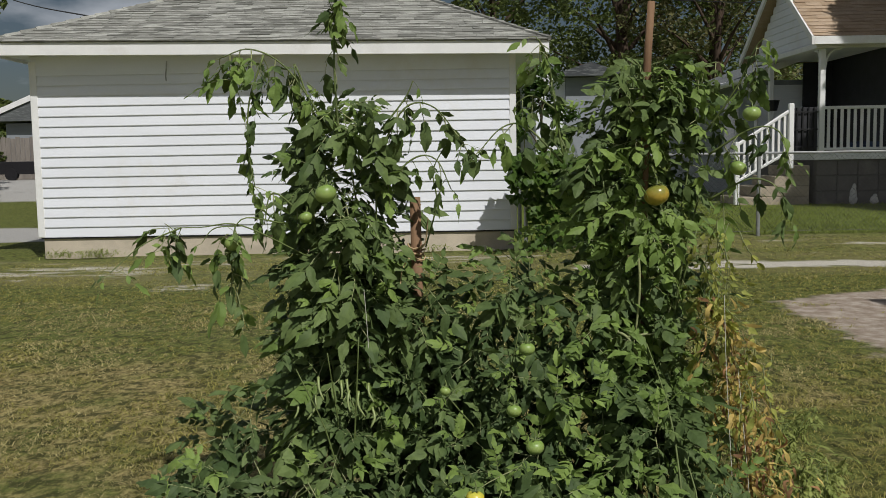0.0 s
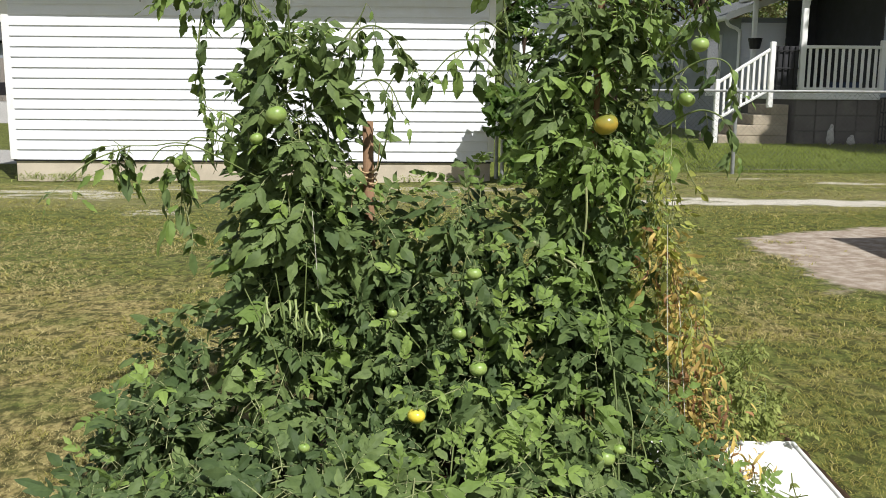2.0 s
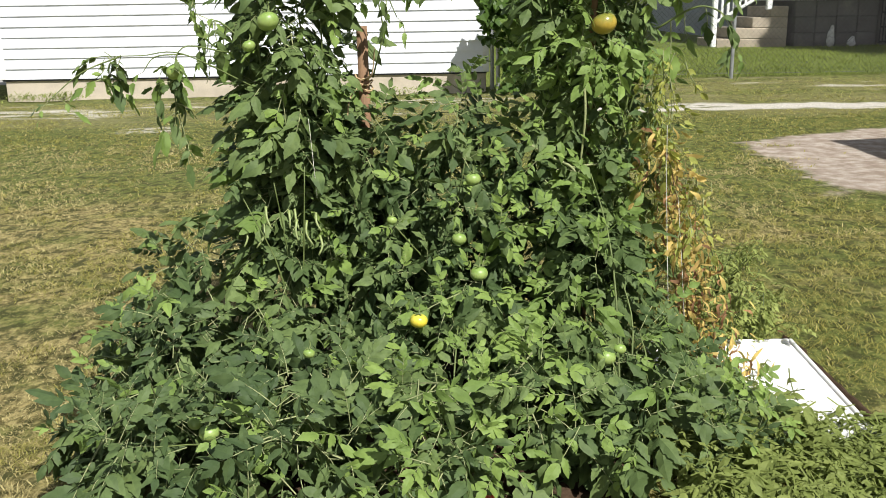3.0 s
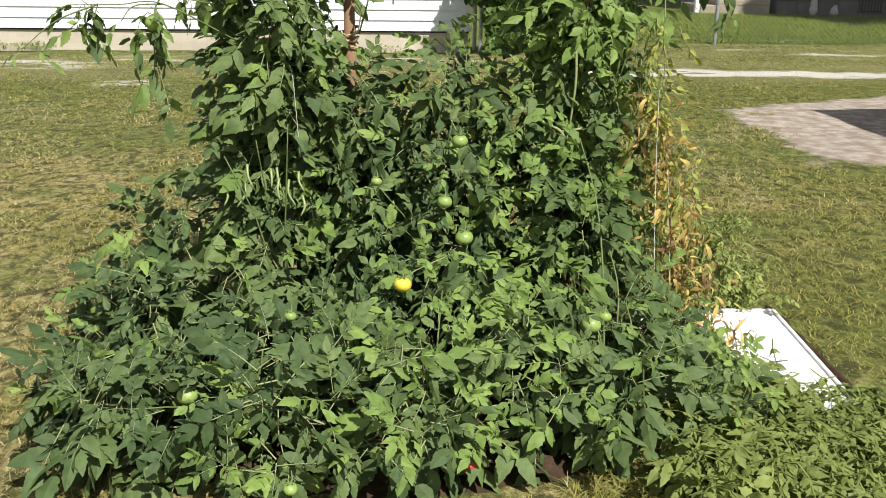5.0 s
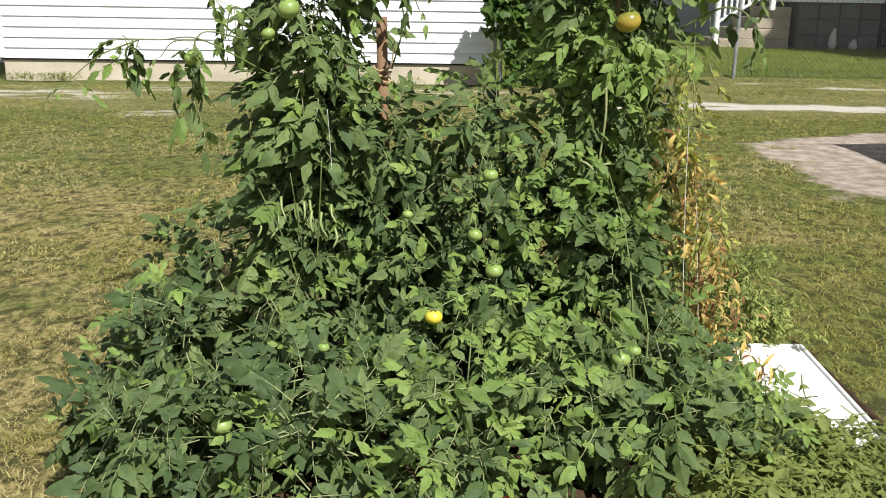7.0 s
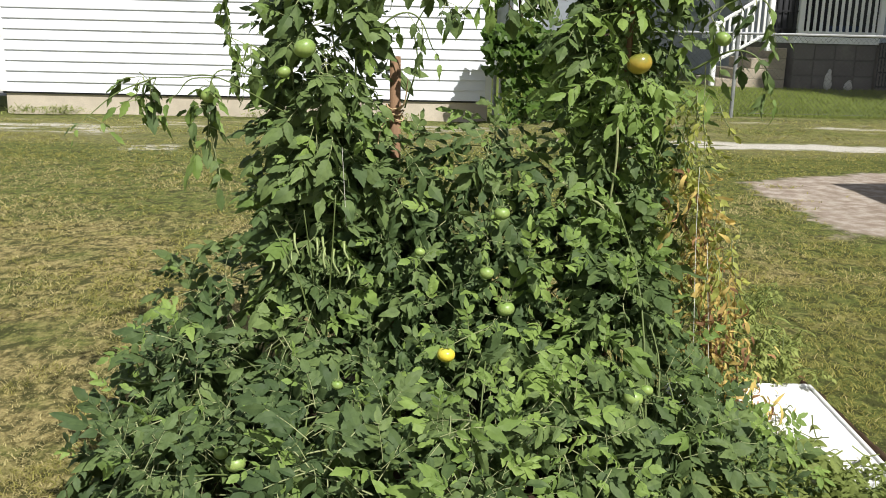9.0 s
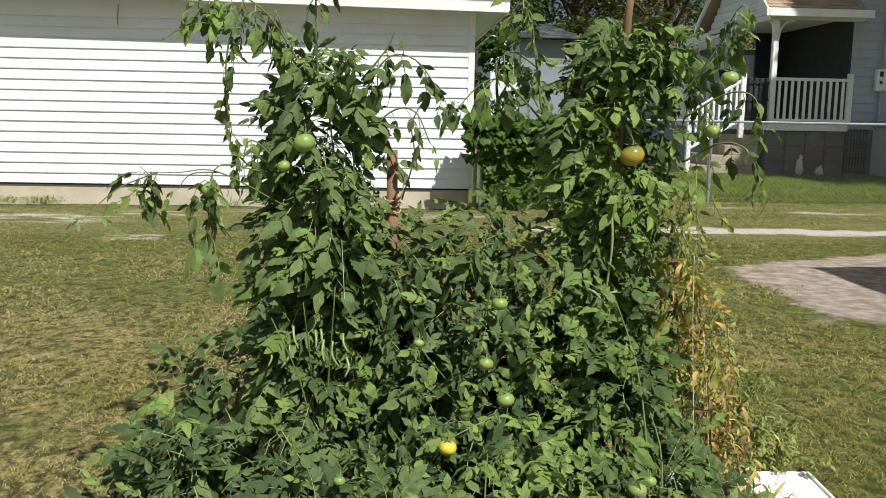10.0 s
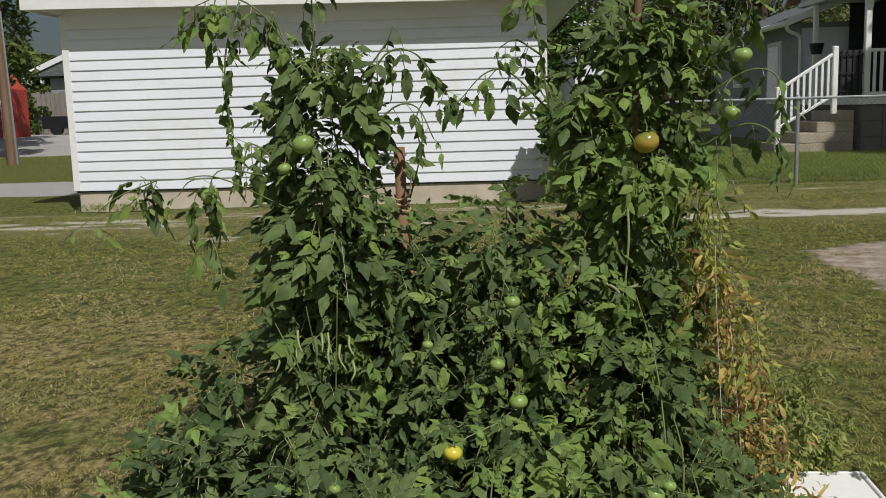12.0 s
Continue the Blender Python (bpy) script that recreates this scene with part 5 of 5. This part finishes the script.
def blade_leaf(rnd, l, w, curl):
    v = [(0, -w / 2, 0), (0, w / 2, 0), (l * 0.5, w / 2, -curl * l * 0.2), (l * 0.5, -w / 2, -curl * l * 0.2), (l, 0, -curl * l)]
    return np.array(v), [(0, 1, 2, 3), (3, 2, 4)]


WEEDS = [blade_leaf(RND, RND.uniform(0.05, 0.09), RND.uniform(0.007, 0.013), RND.uniform(0.2, 0.7)) for _ in range(6)]
WEED_ME = [leaf_mesh("leaf", s, M_WEED) for s in WEEDS]
BROADWEED_ME = [leaf_mesh("leaf", q, M_WEED) for q in SMALL]
STRAND_ME = [leaf_mesh("dry_strand", s, M_YELLOWLEAF) for s in WEEDS]

# yellowed, dying foliage down one side of the tall plant
def ribbon(rnd, l, w):
    """A dried leaf rolled into a twisted ribbon."""
    v, p, a, b, tw = [], Vector(), 0.0, rnd.uniform(-0.5, 0.5), rnd.uniform(0, 6)
    for i in range(7):
        f = i / 6
        half = w * 0.5 * (0.35 + math.sin(math.pi * min(1, f * 0.9 + 0.08)))
        side = Vector((-math.sin(b) * 0.5, math.cos(tw + 1.6 * f), math.sin(tw + 1.6 * f))).normalized() * half
        v += [tuple(p + side), tuple(p - side)]
        a += rnd.uniform(-0.15, 0.75)
        b += rnd.uniform(-0.35, 0.35)
        p = p + Vector((math.cos(a) * math.cos(b), math.sin(b), -math.sin(a))) * (l / 6)
    return np.array(v), [(2 * i, 2 * i + 1, 2 * i + 3, 2 * i + 2) for i in range(6)]


RIBBONS = [ribbon(RND, RND.uniform(0.045, 0.09), RND.uniform(0.005, 0.013)) for _ in range(12)]
RIBBON_ME = [leaf_mesh("withered_leaf", q, M_YELLOWLEAF if i % 3 else M_BROWNLEAF) for i, q in enumerate(RIBBONS)]
dying = thing("withered_tomato_plant", "withered yellow and brown tomato plant hanging to the ground", "tomato plant", (0, 0, 0), "tomato plants in the bed")
rnd = random.Random(17)


def withered_at(f, loose):
    """A place in the hanging mass: f runs from the ground (0) to its top (1)."""
    x = lerp_table(f, [(0.0, 1.37), (0.2, 1.32), (0.45, 1.24), (0.7, 1.19), (1.0, 1.12)])
    return Vector((x + rnd.gauss(0, 0.055) * (1.5 - 0.8 * f) * loose, 2.80 + rnd.gauss(0, 0.06), 0.02 + 0.92 * f))


for i in range(480):
    ob = new("withered_leaf", RIBBON_ME[rnd.randrange(12)])
    ob.parent = dying
    ob.matrix_basis = leaf_pose(withered_at(rnd.random() ** 2.3, 1.15), (rnd.uniform(-1, 1), -1, 0), rnd, (-0.3, 1.4), 1.0, 0.8, (0.6, 1.15), 0)
for i in range(70):
    ob = new("leaf", WILT_ME[rnd.randrange(len(WILT))])
    ob.parent = dying
    ob.matrix_basis = leaf_pose(withered_at(rnd.random() ** 1.3, 0.9), (rnd.uniform(-1, 1), -1, 0), rnd, (0.3, 1.4), 0.8, 0.6, (0.4, 0.75), 0.3)
for i in range(90):
    ob = new("fading_leaf", FADING_ME[rnd.randrange(len(FADING_ME))])
    ob.parent = dying
    ob.matrix_basis = leaf_pose(withered_at(rnd.uniform(0.55, 1.25), 1.0), (rnd.uniform(-0.4, 1), -0.8, 0), rnd, (0.2, 1.3), 0.8, 0.6, (0.45, 0.85), 0.2)
for i in range(60):
    ob = new("dry_strand", STRAND_ME[i % 6])
    ob.parent = dying
    ob.matrix_basis = leaf_pose(withered_at(rnd.random() ** 1.2, 1.1), (rnd.uniform(-1, 1), -1, 0), rnd, (-0.4, 1.4), 0.9, 0.6, (0.5, 1.0), 0)
stems(dying, (1.3, 2.86, 0.0), [(1.14, 2.8, 0.9), (1.18, 2.78, 0.6), (1.3, 2.75, 0.3), (1.38, 2.76, 0.12), (1.22, 2.76, 0.45)], 0.006, M_DRYSTEM)


# ---- weeds and grass ----
def tall_weed(at, h, label, seed):
    rnd = random.Random(seed)
    ob = thing("weed", label, "weed", (0, 0, 0), "weeds beside the bed")
    for s in range(3):
        lean = Vector((rnd.uniform(-0.15, 0.2), rnd.uniform(-0.15, 0.1), h * rnd.uniform(0.7, 1.0)))
        line = bend([Vector(at), Vector(at) + lean * 0.5 + Vector((0.02, 0, 0.04)), Vector(at) + lean], 5)
        part("stem", tube(bmesh.new(), line, 0.003, 0.0015, 5), M_STEM, ob)
        for p, q in zip(line[1:], line[2:]):
            for _ in range(2):
                lf = new("leaf", (WEED_ME if seed % 2 else BROADWEED_ME)[rnd.randrange(6)])
                lf.parent = ob
                a = rnd.uniform(0, 6.28)
                lf.matrix_basis = leaf_pose(p.lerp(q, rnd.random()), (math.cos(a), math.sin(a)), rnd, (-0.6, 0.8), 0.1, 0.3, (0.6, 1.1) if seed % 2 else (0.35, 0.6), 0)
    return ob


rnd = random.Random(44)
for i in range(24):
    x, y = 1.30 + 0.5 * rnd.random(), 3.05 + 1.2 * rnd.random()
    tall_weed((x, y, 0), rnd.uniform(0.14, 0.34), "thin-leaved green weed growing beside the bed", 100 + i)
low = thing("low_weeds", "low leafy weeds creeping between bed and board", "weeds", kind="stuff")
rnd = random.Random(31)
poses = []
for _ in range(1500):
    x, y = rnd.uniform(1.0, 2.0), rnd.uniform(1.5, 2.6)
    if x > 1.2 and y > 2.38 and rnd.random() < (0.6 if x + 0.8 * (y - 2.38) < 1.6 else 0.88):
        continue
    if ((x - 1.35) / 0.52) ** 2 + ((y - 2.12) / 0.44) ** 2 > 1 + 0.7 * noise.noise((x * 5, y * 5, 2)):
        continue
    hh = 0.03 + 0.22 * max(0.0, 1.6 - x) * rnd.random() + 0.05 * rnd.random()
    a = rnd.uniform(0, 6.28)
    poses.append((rnd.randrange(len(SMALL)), leaf_pose((x, y, hh), (math.cos(a), math.sin(a)), rnd, (-0.4, 0.4), 0.1, 0.3, (0.6, 1.3), 0.3)))
for _ in range(90):
    x, y = 1.24 + abs(rnd.gauss(0, 0.13)), rnd.uniform(2.3, 2.78)
    a = rnd.uniform(0, 6.28)
    poses.append((rnd.randrange(len(SMALL)), leaf_pose((x, y, rnd.uniform(0.05, 0.13)), (math.cos(a), math.sin(a)), rnd, (-0.3, 0.5), 0.1, 0.3, (0.6, 1.1), 0.3)))
joined("foliage", SMALL, poses, M_WEED, low)
for i in range(16):
    x, y = 1.02 + 0.045 * i, 2.0 + 0.3 * math.sin(i * 1.9)
    part("runner", tube(bmesh.new(), bend([(x, y, 0.0), (x + 0.06, y - 0.05, 0.06), (x + 0.14, y + 0.04, 0.03)], 4), 0.003, 0.002, 5), M_STEM, low)


def grass(name, label, spots, material, h, seed):
    """Blades of grass at the spots."""
    rnd = np.random.RandomState(seed)
    n = len(spots)
    a = rnd.uniform(0, 2 * math.pi, n)
    hh = h * rnd.uniform(0.5, 1.3, n) * spots[:, 2]
    lean = rnd.uniform(0.6, 3.6, n) * hh
    w = rnd.uniform(0.0010, 0.0024, n) * np.clip(spots[:, 1] / 3.5, 1, 2.2)
    z = ground_z(spots[:, 0], spots[:, 1]) - 0.012
    ca, sa = np.cos(a), np.sin(a)
    b = np.stack([spots[:, 0], spots[:, 1], z], 1)
    side = np.stack([-sa * w, ca * w, np.zeros(n)], 1)
    mid = b + np.stack([ca * lean * 0.35, sa * lean * 0.35, hh * 0.65], 1)
    tipp = b + np.stack([ca * lean, sa * lean, hh], 1)
    v = np.stack([b - side, b + side, mid + side * 0.8, mid - side * 0.8, tipp], 1).reshape(-1, 3)
    me = bpy.data.meshes.new(name)
    i = np.arange(n)[:, None] * 5
    loops = np.concatenate([i + np.array([[0, 1, 2, 3]]), i + np.array([[3, 2, 4]])], 1).reshape(-1)
    me.vertices.add(len(v))
    me.vertices.foreach_set("co", v.reshape(-1))
    me.loops.add(len(loops))
    me.loops.foreach_set("vertex_index", loops)
    me.polygons.add(2 * n)
    starts = (np.arange(n)[:, None] * 7 + np.array([[0, 4]])).reshape(-1)
    me.polygons.foreach_set("loop_start", starts)
    me.update(calc_edges=True)
    me.materials.append(material)
    return tagged(new(name, me), label, "grass", kind="stuff")


def grass_spots(n, seed, y0, y1, clump, power, side):
    rnd = np.random.RandomState(seed)
    f = rnd.uniform(0, 1, n) ** power
    y = y0 + (y1 - y0) * f
    x = rnd.uniform(-1, 1, n) * (0.55 * y + 0.9)
    keep = []
    for px, py in zip(x, y):
        c = noise.noise((px * clump, py * clump, seed * 1.0)) + 0.5 * noise.noise((px * clump * 3.3, py * clump * 3.3, seed + 2.0))
        bed = ((px - 0.2) / 0.85) ** 2 + ((py - 2.6) / 0.85) ** 2 < 1
        on_pad = 3.35 < px and 6.1 < py < 6.95 + 0.47 * px
        on_board = 1.18 < px < 1.78 and 2.40 < py < 3.16
        track = abs(py - 11.45) < 0.36 and px > 1.5
        if noise.noise((px * 8.0, py * 6.0, 30.0)) + 0.5 * noise.noise((px * 19.0, py * 15.0, 31.0)) < -0.26:
            keep.append(0)
            continue
        patch = noise.noise((px * 1.1, py * 1.1, 20.0)) + 0.8 * noise.noise((px * 4.3, py * 3.1, 21.0)) + (0.25 if px > 0.8 else -0.1) + 0.5 * max(0.0, min(1.0, (py - 8) / 2))
        if patch * side < -0.12:
            keep.append(0)
            continue
        keep.append(0 if bed or on_board or track or (on_pad and c < 0.45) else max(0.0, 0.8 + 0.7 * c))
    s = np.stack([x, y, np.array(keep)], 1)
    return s[s[:, 2] > 0.25]


grass("lawn_grass", "short mown green grass", grass_spots(250000, 3, 1.3, 13.2, 1.3, 1.7, 1), M_GRASS, 0.018, 1)
yard = np.stack([np.random.RandomState(9).uniform(1.6, 11, 26000), np.random.RandomState(8).uniform(13.4, 17.3, 26000), np.random.RandomState(7).uniform(0.6, 1.4, 26000)], 1)
grass("yard_grass", "greener mown grass behind the fence", yard, M_YARD, 0.05, 4)
grass("dry_grass", "dry straw-coloured mown grass", grass_spots(240000, 5, 1.3, 10.5, 0.9, 1.7, -1), M_STRAW, 0.014, 2)


# ---- trees, vine, distance ----
def leaf_cloud(rnd, blobs, per, size):
    """Small two-faced leaf clumps scattered through blobs (centre, radii)."""
    verts, faces = [], []
    for c, r, dens in blobs:
        for _ in range(int(per * dens)):
            d = Vector((rnd.gauss(0, 1), rnd.gauss(0, 1), rnd.gauss(0, 1))).normalized()
            k = rnd.uniform(0.45, 1.05) ** 0.6
            p = Vector(c) + Vector((d.x * r[0], d.y * r[1], d.z * r[2])) * k
            if noise.noise(p * (1.6 / max(0.6, r[0]))) > 0.13:
                continue
            s = size * rnd.uniform(0.6, 1.4)
            m = Euler((rnd.uniform(-1, 1), rnd.uniform(-1, 1), rnd.uniform(0, 6.28))).to_matrix()
            k0 = len(verts)
            for q in ((-0.5, 0, 0), (-0.1, 0.3, 0.05), (0.5, 0.05, -0.1), (-0.05, -0.32, 0.06)):
                verts.append(tuple(p + m @ (Vector(q) * s)))
            faces.append((k0, k0 + 1, k0 + 2, k0 + 3))
    return verts, faces


def tree(label, at, h, r, material, seed, trunk=0.3, low=0.3, per=700, size=0.3, lobes=16, name="tree"):
    rnd = random.Random(seed)
    ob = thing(name, label, "tree", (0, 0, 0), "trees behind the yard")
    at = Vector(at)
    top = at + Vector((rnd.uniform(-0.5, 0.5), 0, h * 0.8))
    tr = part("trunk", tube(bmesh.new(), bend([at - Vector((0, 0, 0.3)), at.lerp(top, 0.35) + Vector((0.15, 0, 0)), at.lerp(top, 0.7), top], 4), trunk, trunk * 0.25, 9), M_BARK, ob, "", True)
    blobs = []
    for i in range(lobes):
        a = i * 2.4 + rnd.uniform(-0.4, 0.4)
        f = low + (1 - low) * (i + 0.5) / lobes
        rad = r * math.sin(math.pi * min(0.97, 0.22 + 0.75 * (1 - (1 - f) / (1 - low)))) * rnd.uniform(0.5, 0.95)
        c = at + Vector((math.cos(a) * rad, math.sin(a) * rad, h * f))
        k = r * rnd.uniform(0.3, 0.5)
        blobs.append((c, (k, k, k * rnd.uniform(0.55, 0.8)), 1.0))
        s = at.lerp(top, min(0.95, f * 0.85))
        part("limb", tube(bmesh.new(), bend([s, s.lerp(c, 0.5) + Vector((0, 0, 0.2)), c], 3), trunk * 0.28, trunk * 0.06, 6), M_BARK, ob, "", True)
    v, f = leaf_cloud(rnd, blobs, per, size)
    raw_mesh("crown", v, f, material, ob, "", "stuff")
    return ob


def spruce(label, at, h, r, seed):
    rnd = random.Random(seed)
    ob = thing("spruce", label, "tree", (0, 0, 0), "trees behind the yard")
    at = Vector(at)
    part("trunk", tube(bmesh.new(), [at, at + Vector((0, 0, h))], 0.22, 0.03, 8), M_BARK, ob)
    verts, faces = [], []
    for _ in range(9000):
        f = rnd.random() ** 1.3
        a = rnd.uniform(0, 6.28)
        tier = 0.75 + 0.25 * math.sin(f * 60 + 2 * math.sin(a * 3))
        rad = r * (1 - f) * tier * rnd.uniform(0.35, 1.0) ** 0.5
        p = at + Vector((math.cos(a) * rad, math.sin(a) * rad, 0.8 + (h - 0.8) * f - 0.25 * rad))
        m = Euler((rnd.uniform(-0.4, 0.4), rnd.uniform(0.2, 0.8), a)).to_matrix()
        s = rnd.uniform(0.25, 0.5)
        k = len(verts)
        for q in ((-0.4, -0.12, 0), (-0.4, 0.12, 0), (0.55, 0.05, -0.05), (0.55, -0.05, -0.05)):
            verts.append(tuple(p + m @ (Vector(q) * s)))
        faces.append((k, k + 1, k + 2, k + 3))
    raw_mesh("crown", verts, faces, M_SPRUCE, ob, "", "stuff")
    return ob


spruce("tall dark blue-green spruce behind the garage", (-4.2, 40, 0), 13, 3.0, 1)
spruce("dark spruce beside a larger one", (-1.2, 42, 0), 12, 2.8, 2)
tree("large leafy tree behind the garage", (3.0, 44, 0), 14, 4.6, M_TREELEAF, 3, 0.35, 0.2, 1300, 0.22, 20)
tree("tall dark tree with gaps of sky", (7.8, 38, 0), 13, 4.2, M_TREELEAF, 4, 0.4, 0.24, 1000, 0.2, 18)
tree("broad tree with lit outer leaves", (12.5, 42, 0), 14, 5.2, M_TREELEAF, 5, 0.4, 0.2, 1300, 0.22, 20)
tree("rust-tinged tree beyond the house", (10.5, 35, 0), 9, 3.2, M_TREERUST, 6, 0.3, 0.25, 650, 0.18, 15)
# out-of-view tree, added only for its shadow on porch and foundation
tree("unseen broad tree added to shade the house front and porch", (13.0, 13.7, 0.3), 10.5, 3.6, M_TREELEAF, 12, 0.3, 0.5, 1500, 0.5, 26)
tree("large old tree overhanging the lane", (-19.5, 33, 0), 13, 5.0, M_TREELEAF, 7, 0.45, 0.25, 900, 0.32, 20)
tree("round leafy tree behind the far fence", (-29.5, 62, 0.4), 5.0, 3.0, M_TREELEAF, 8, 0.3, 0.1, 600, 0.35, 12)
tree("dark bush in front of the board fence", (-24.6, 49.0, 0.6), 2.6, 1.3, M_TREELEAF, 14, 0.06, 0.15, 300, 0.22, 8, "bush")
tree("green bush by the pale building", (2.9, 24, 0), 3.6, 1.0, M_VINE, 9, 0.08, 0.25, 420, 0.14, 9, "bush")
for i, x in enumerate(range(-60, 61, 8)):
    tree("distant tree on the skyline", (x + 2 * math.sin(i * 3.3), 95 + 8 * math.sin(i * 2.1), 0.3), 7 + 2.5 * math.sin(i * 1.7), 5.5, M_TREELEAF, 60 + i, 0.3, 0.05, 260, 0.8, 10)

vine = thing("climbing_vine", "leafy green vine covering the fence at the garage corner", "vine")
rnd = random.Random(8)
for i in range(7):
    x = 1.5 + i * 0.28
    part("stem", tube(bmesh.new(), bend([(x, FY - 0.03, 0.0), (x + 0.08, FY - 0.06, 0.6), (x - 0.05, FY - 0.04, 1.25)], 4), 0.009, 0.005, 5), M_STEM, vine)
IVY = []
for i in range(4):
    w = 0.045 + 0.006 * i
    IVY.append((np.array([(0, 0, 0), (0.02, w, 0.005), (0.055, w * 0.75, -0.005), (0.095, 0, -0.02), (0.055, -w * 0.75, -0.005), (0.02, -w, 0.005)]), [(0, 1, 2, 3), (0, 3, 4, 5)]))
IVY_ME = [leaf_mesh("leaf", s, M_VINE) for s in IVY]
ivy = []
for _ in range(2600):
    x = rnd.uniform(1.2, 3.6)
    top = 1.42 + 0.1 * noise.noise((x * 3, 0, 1)) if x < 2.8 else 1.42 - 0.9 * (x - 2.8)
    z = rnd.uniform(0.03, top) if rnd.random() < 0.6 else rnd.uniform(top - 0.4, top)
    if z < 0.75 and x < 1.48:
        continue
    y = FY - abs(rnd.gauss(0, 0.16)) * (1.3 if z > 0.9 or z < 0.35 else 0.75)
    ivy.append((rnd.randrange(4), leaf_pose((x, y, z), (rnd.uniform(-0.6, 0.6), -1, 0), rnd, (0.2, 1.1), 0.5, 0.4, (0.8, 1.5), 0.2)))
for k, m in ivy[:280]:
    lf = new("leaf", IVY_ME[k])
    lf.parent = vine
    lf.matrix_basis = m
joined("foliage", IVY, ivy[280:], M_VINE, vine)
tufts = []
for _ in range(700):
    x = rnd.choice((-5.7, -5.45, -5.15, -5.0, -4.9, -2.2, 0.1)) + rnd.gauss(0, 0.12)
    a = rnd.uniform(0, 6.28)
    tufts.append((rnd.randrange(6), leaf_pose((x, GY - 0.08 - abs(rnd.gauss(0, 0.06)), rnd.uniform(0, 0.10)), (math.cos(a), math.sin(a)), rnd, (-1.2, 0.2), 0.3, 0.3, (0.8, 1.4), 0)))
fw = thing("foundation_weeds", "low weeds growing along the garage foundation", "weeds", kind="stuff")
joined("foliage", WEEDS, tufts, M_WEED, fw)

# buildings further off
far = thing("rear_building", "dark building with a pale end wall under the trees", "building")
part("side_wall", boxed(4.78, 6.4, 33.5, 40.0, 0, 4.25, 0.01), M_SHEDGREY, far)
part("end_wall", boxed(3.7, 4.775, 33.6, 40.0, 0, 4.3, 0.01), M_WHITE, far, "pale end wall")
part("roof", prism([(4.4, 4.26), (4.4, 4.36), (5.6, 4.75), (6.8, 4.36), (6.8, 4.26)], "y", 33.0, 40.3), M_DARKSH, far)
part("parapet", boxed(3.66, 4.39, 33.55, 40.0, 4.302, 4.36, 0.01), M_TRIM, far)
barn = thing("red_shed", "red gambrel-roofed garden shed with white trim", "shed")
BX, BY, BZ = -23.35, 42.0, 0.65
prof = [(-1.55, 0), (-1.55, 2.3), (-0.85, 3.15), (0, 3.55), (0.85, 3.15), (1.55, 2.3), (1.55, 0)]
part("wall", prism([(BX + u, BZ + v) for u, v in prof], "y", BY, BY + 2.5), M_REDBARN, barn)
for (u, v), (s, w) in zip(prof, prof[1:]):
    part("trim", tube(bmesh.new(), [(BX + u, BY - 0.04, BZ + v), (BX + s, BY - 0.04, BZ + w)], 0.06, 0.06, 4), M_TRIM, barn)
pole = thing("utility_pole", "old brown wooden utility pole", "utility pole")
part("pole", tube(bmesh.new(), [(-15.42, 30.3, -0.3), (-15.5, 30.3, 4.0), (-15.6, 30.3, 9.0)], 0.19, 0.13, 10), M_POLE, pole)
part("conduit", tube(bmesh.new(), [(-15.2, 30.15, 0), (-15.3, 30.15, 5.0)], 0.04, 0.04, 6), M_GALV, pole)
bf = thing("board_fence", "weathered board fence behind the lane", "fence")
for i in range(34):
    x = -24.3 + i * 0.26
    part("board", boxed(x, x + 0.24, 50.0, 50.04, 0.6, 2.95 + 0.05 * math.sin(i * 2.3), 0.004), M_BOARDWOOD, bf)
trailer = thing("flat_trailer", "dark low trailer parked by the fence", "trailer")
part("bed", boxed(-22.65, -19.2, 47.5, 49.0, 1.0, 1.65, 0.03), M_BLACK, trailer)
for x in (-21.9, -20.3):
    part("wheel", tube(bmesh.new(), [(x, 47.45, 1.0), (x, 47.7, 1.0)], 0.33, 0.33, 14), M_BLACK, trailer)
fh = thing("far_house", "low white house with a pale-edged roof", "house")
part("wall", boxed(-26.0, -17.0, 56.0, 62.0, 0.3, 4.0, 0.02), M_SHEDGREY, fh)
part("roof", prism([(-27.2, 4.1), (-22.0, 6.2), (-16.8, 4.1)], "y", 55.4, 62.5), M_DARKSH, fh)
part("rake", prism([(-27.3, 4.0), (-22.0, 6.15), (-22.0, 6.5), (-27.35, 4.3)], "y", 55.3, 55.38), M_TRIM, fh)
tr2 = thing("white_caravan", "white box caravan far behind the shed", "caravan")
part("body", boxed(-34.5, -31.2, 66.0, 69.0, 0.5, 5.4, 0.15), M_TRIM, tr2)
for pts in ([(-15.9, 30.3, 8.6), (-9.0, 25, 6.6), (-4.5, 20, 5.2)], [(-15.9, 30.3, 8.8), (-5.0, 32, 7.6), (7.0, 30, 6.4), (9.4, 17.5, 4.1)], [(-15.9, 30.3, 7.6), (-10.5, 24, 5.6), (-5.8, 16.5, 4.0)], [(-15.9, 30.3, 8.7), (4.0, 34, 8.9), (24.0, 38, 8.6)]):
    tagged(finish(tube(bmesh.new(), bend(pts, 6), 0.014, 0.014, 5), "overhead_cable", M_WIRE), "thin black overhead power cable", "cable", "overhead cables")
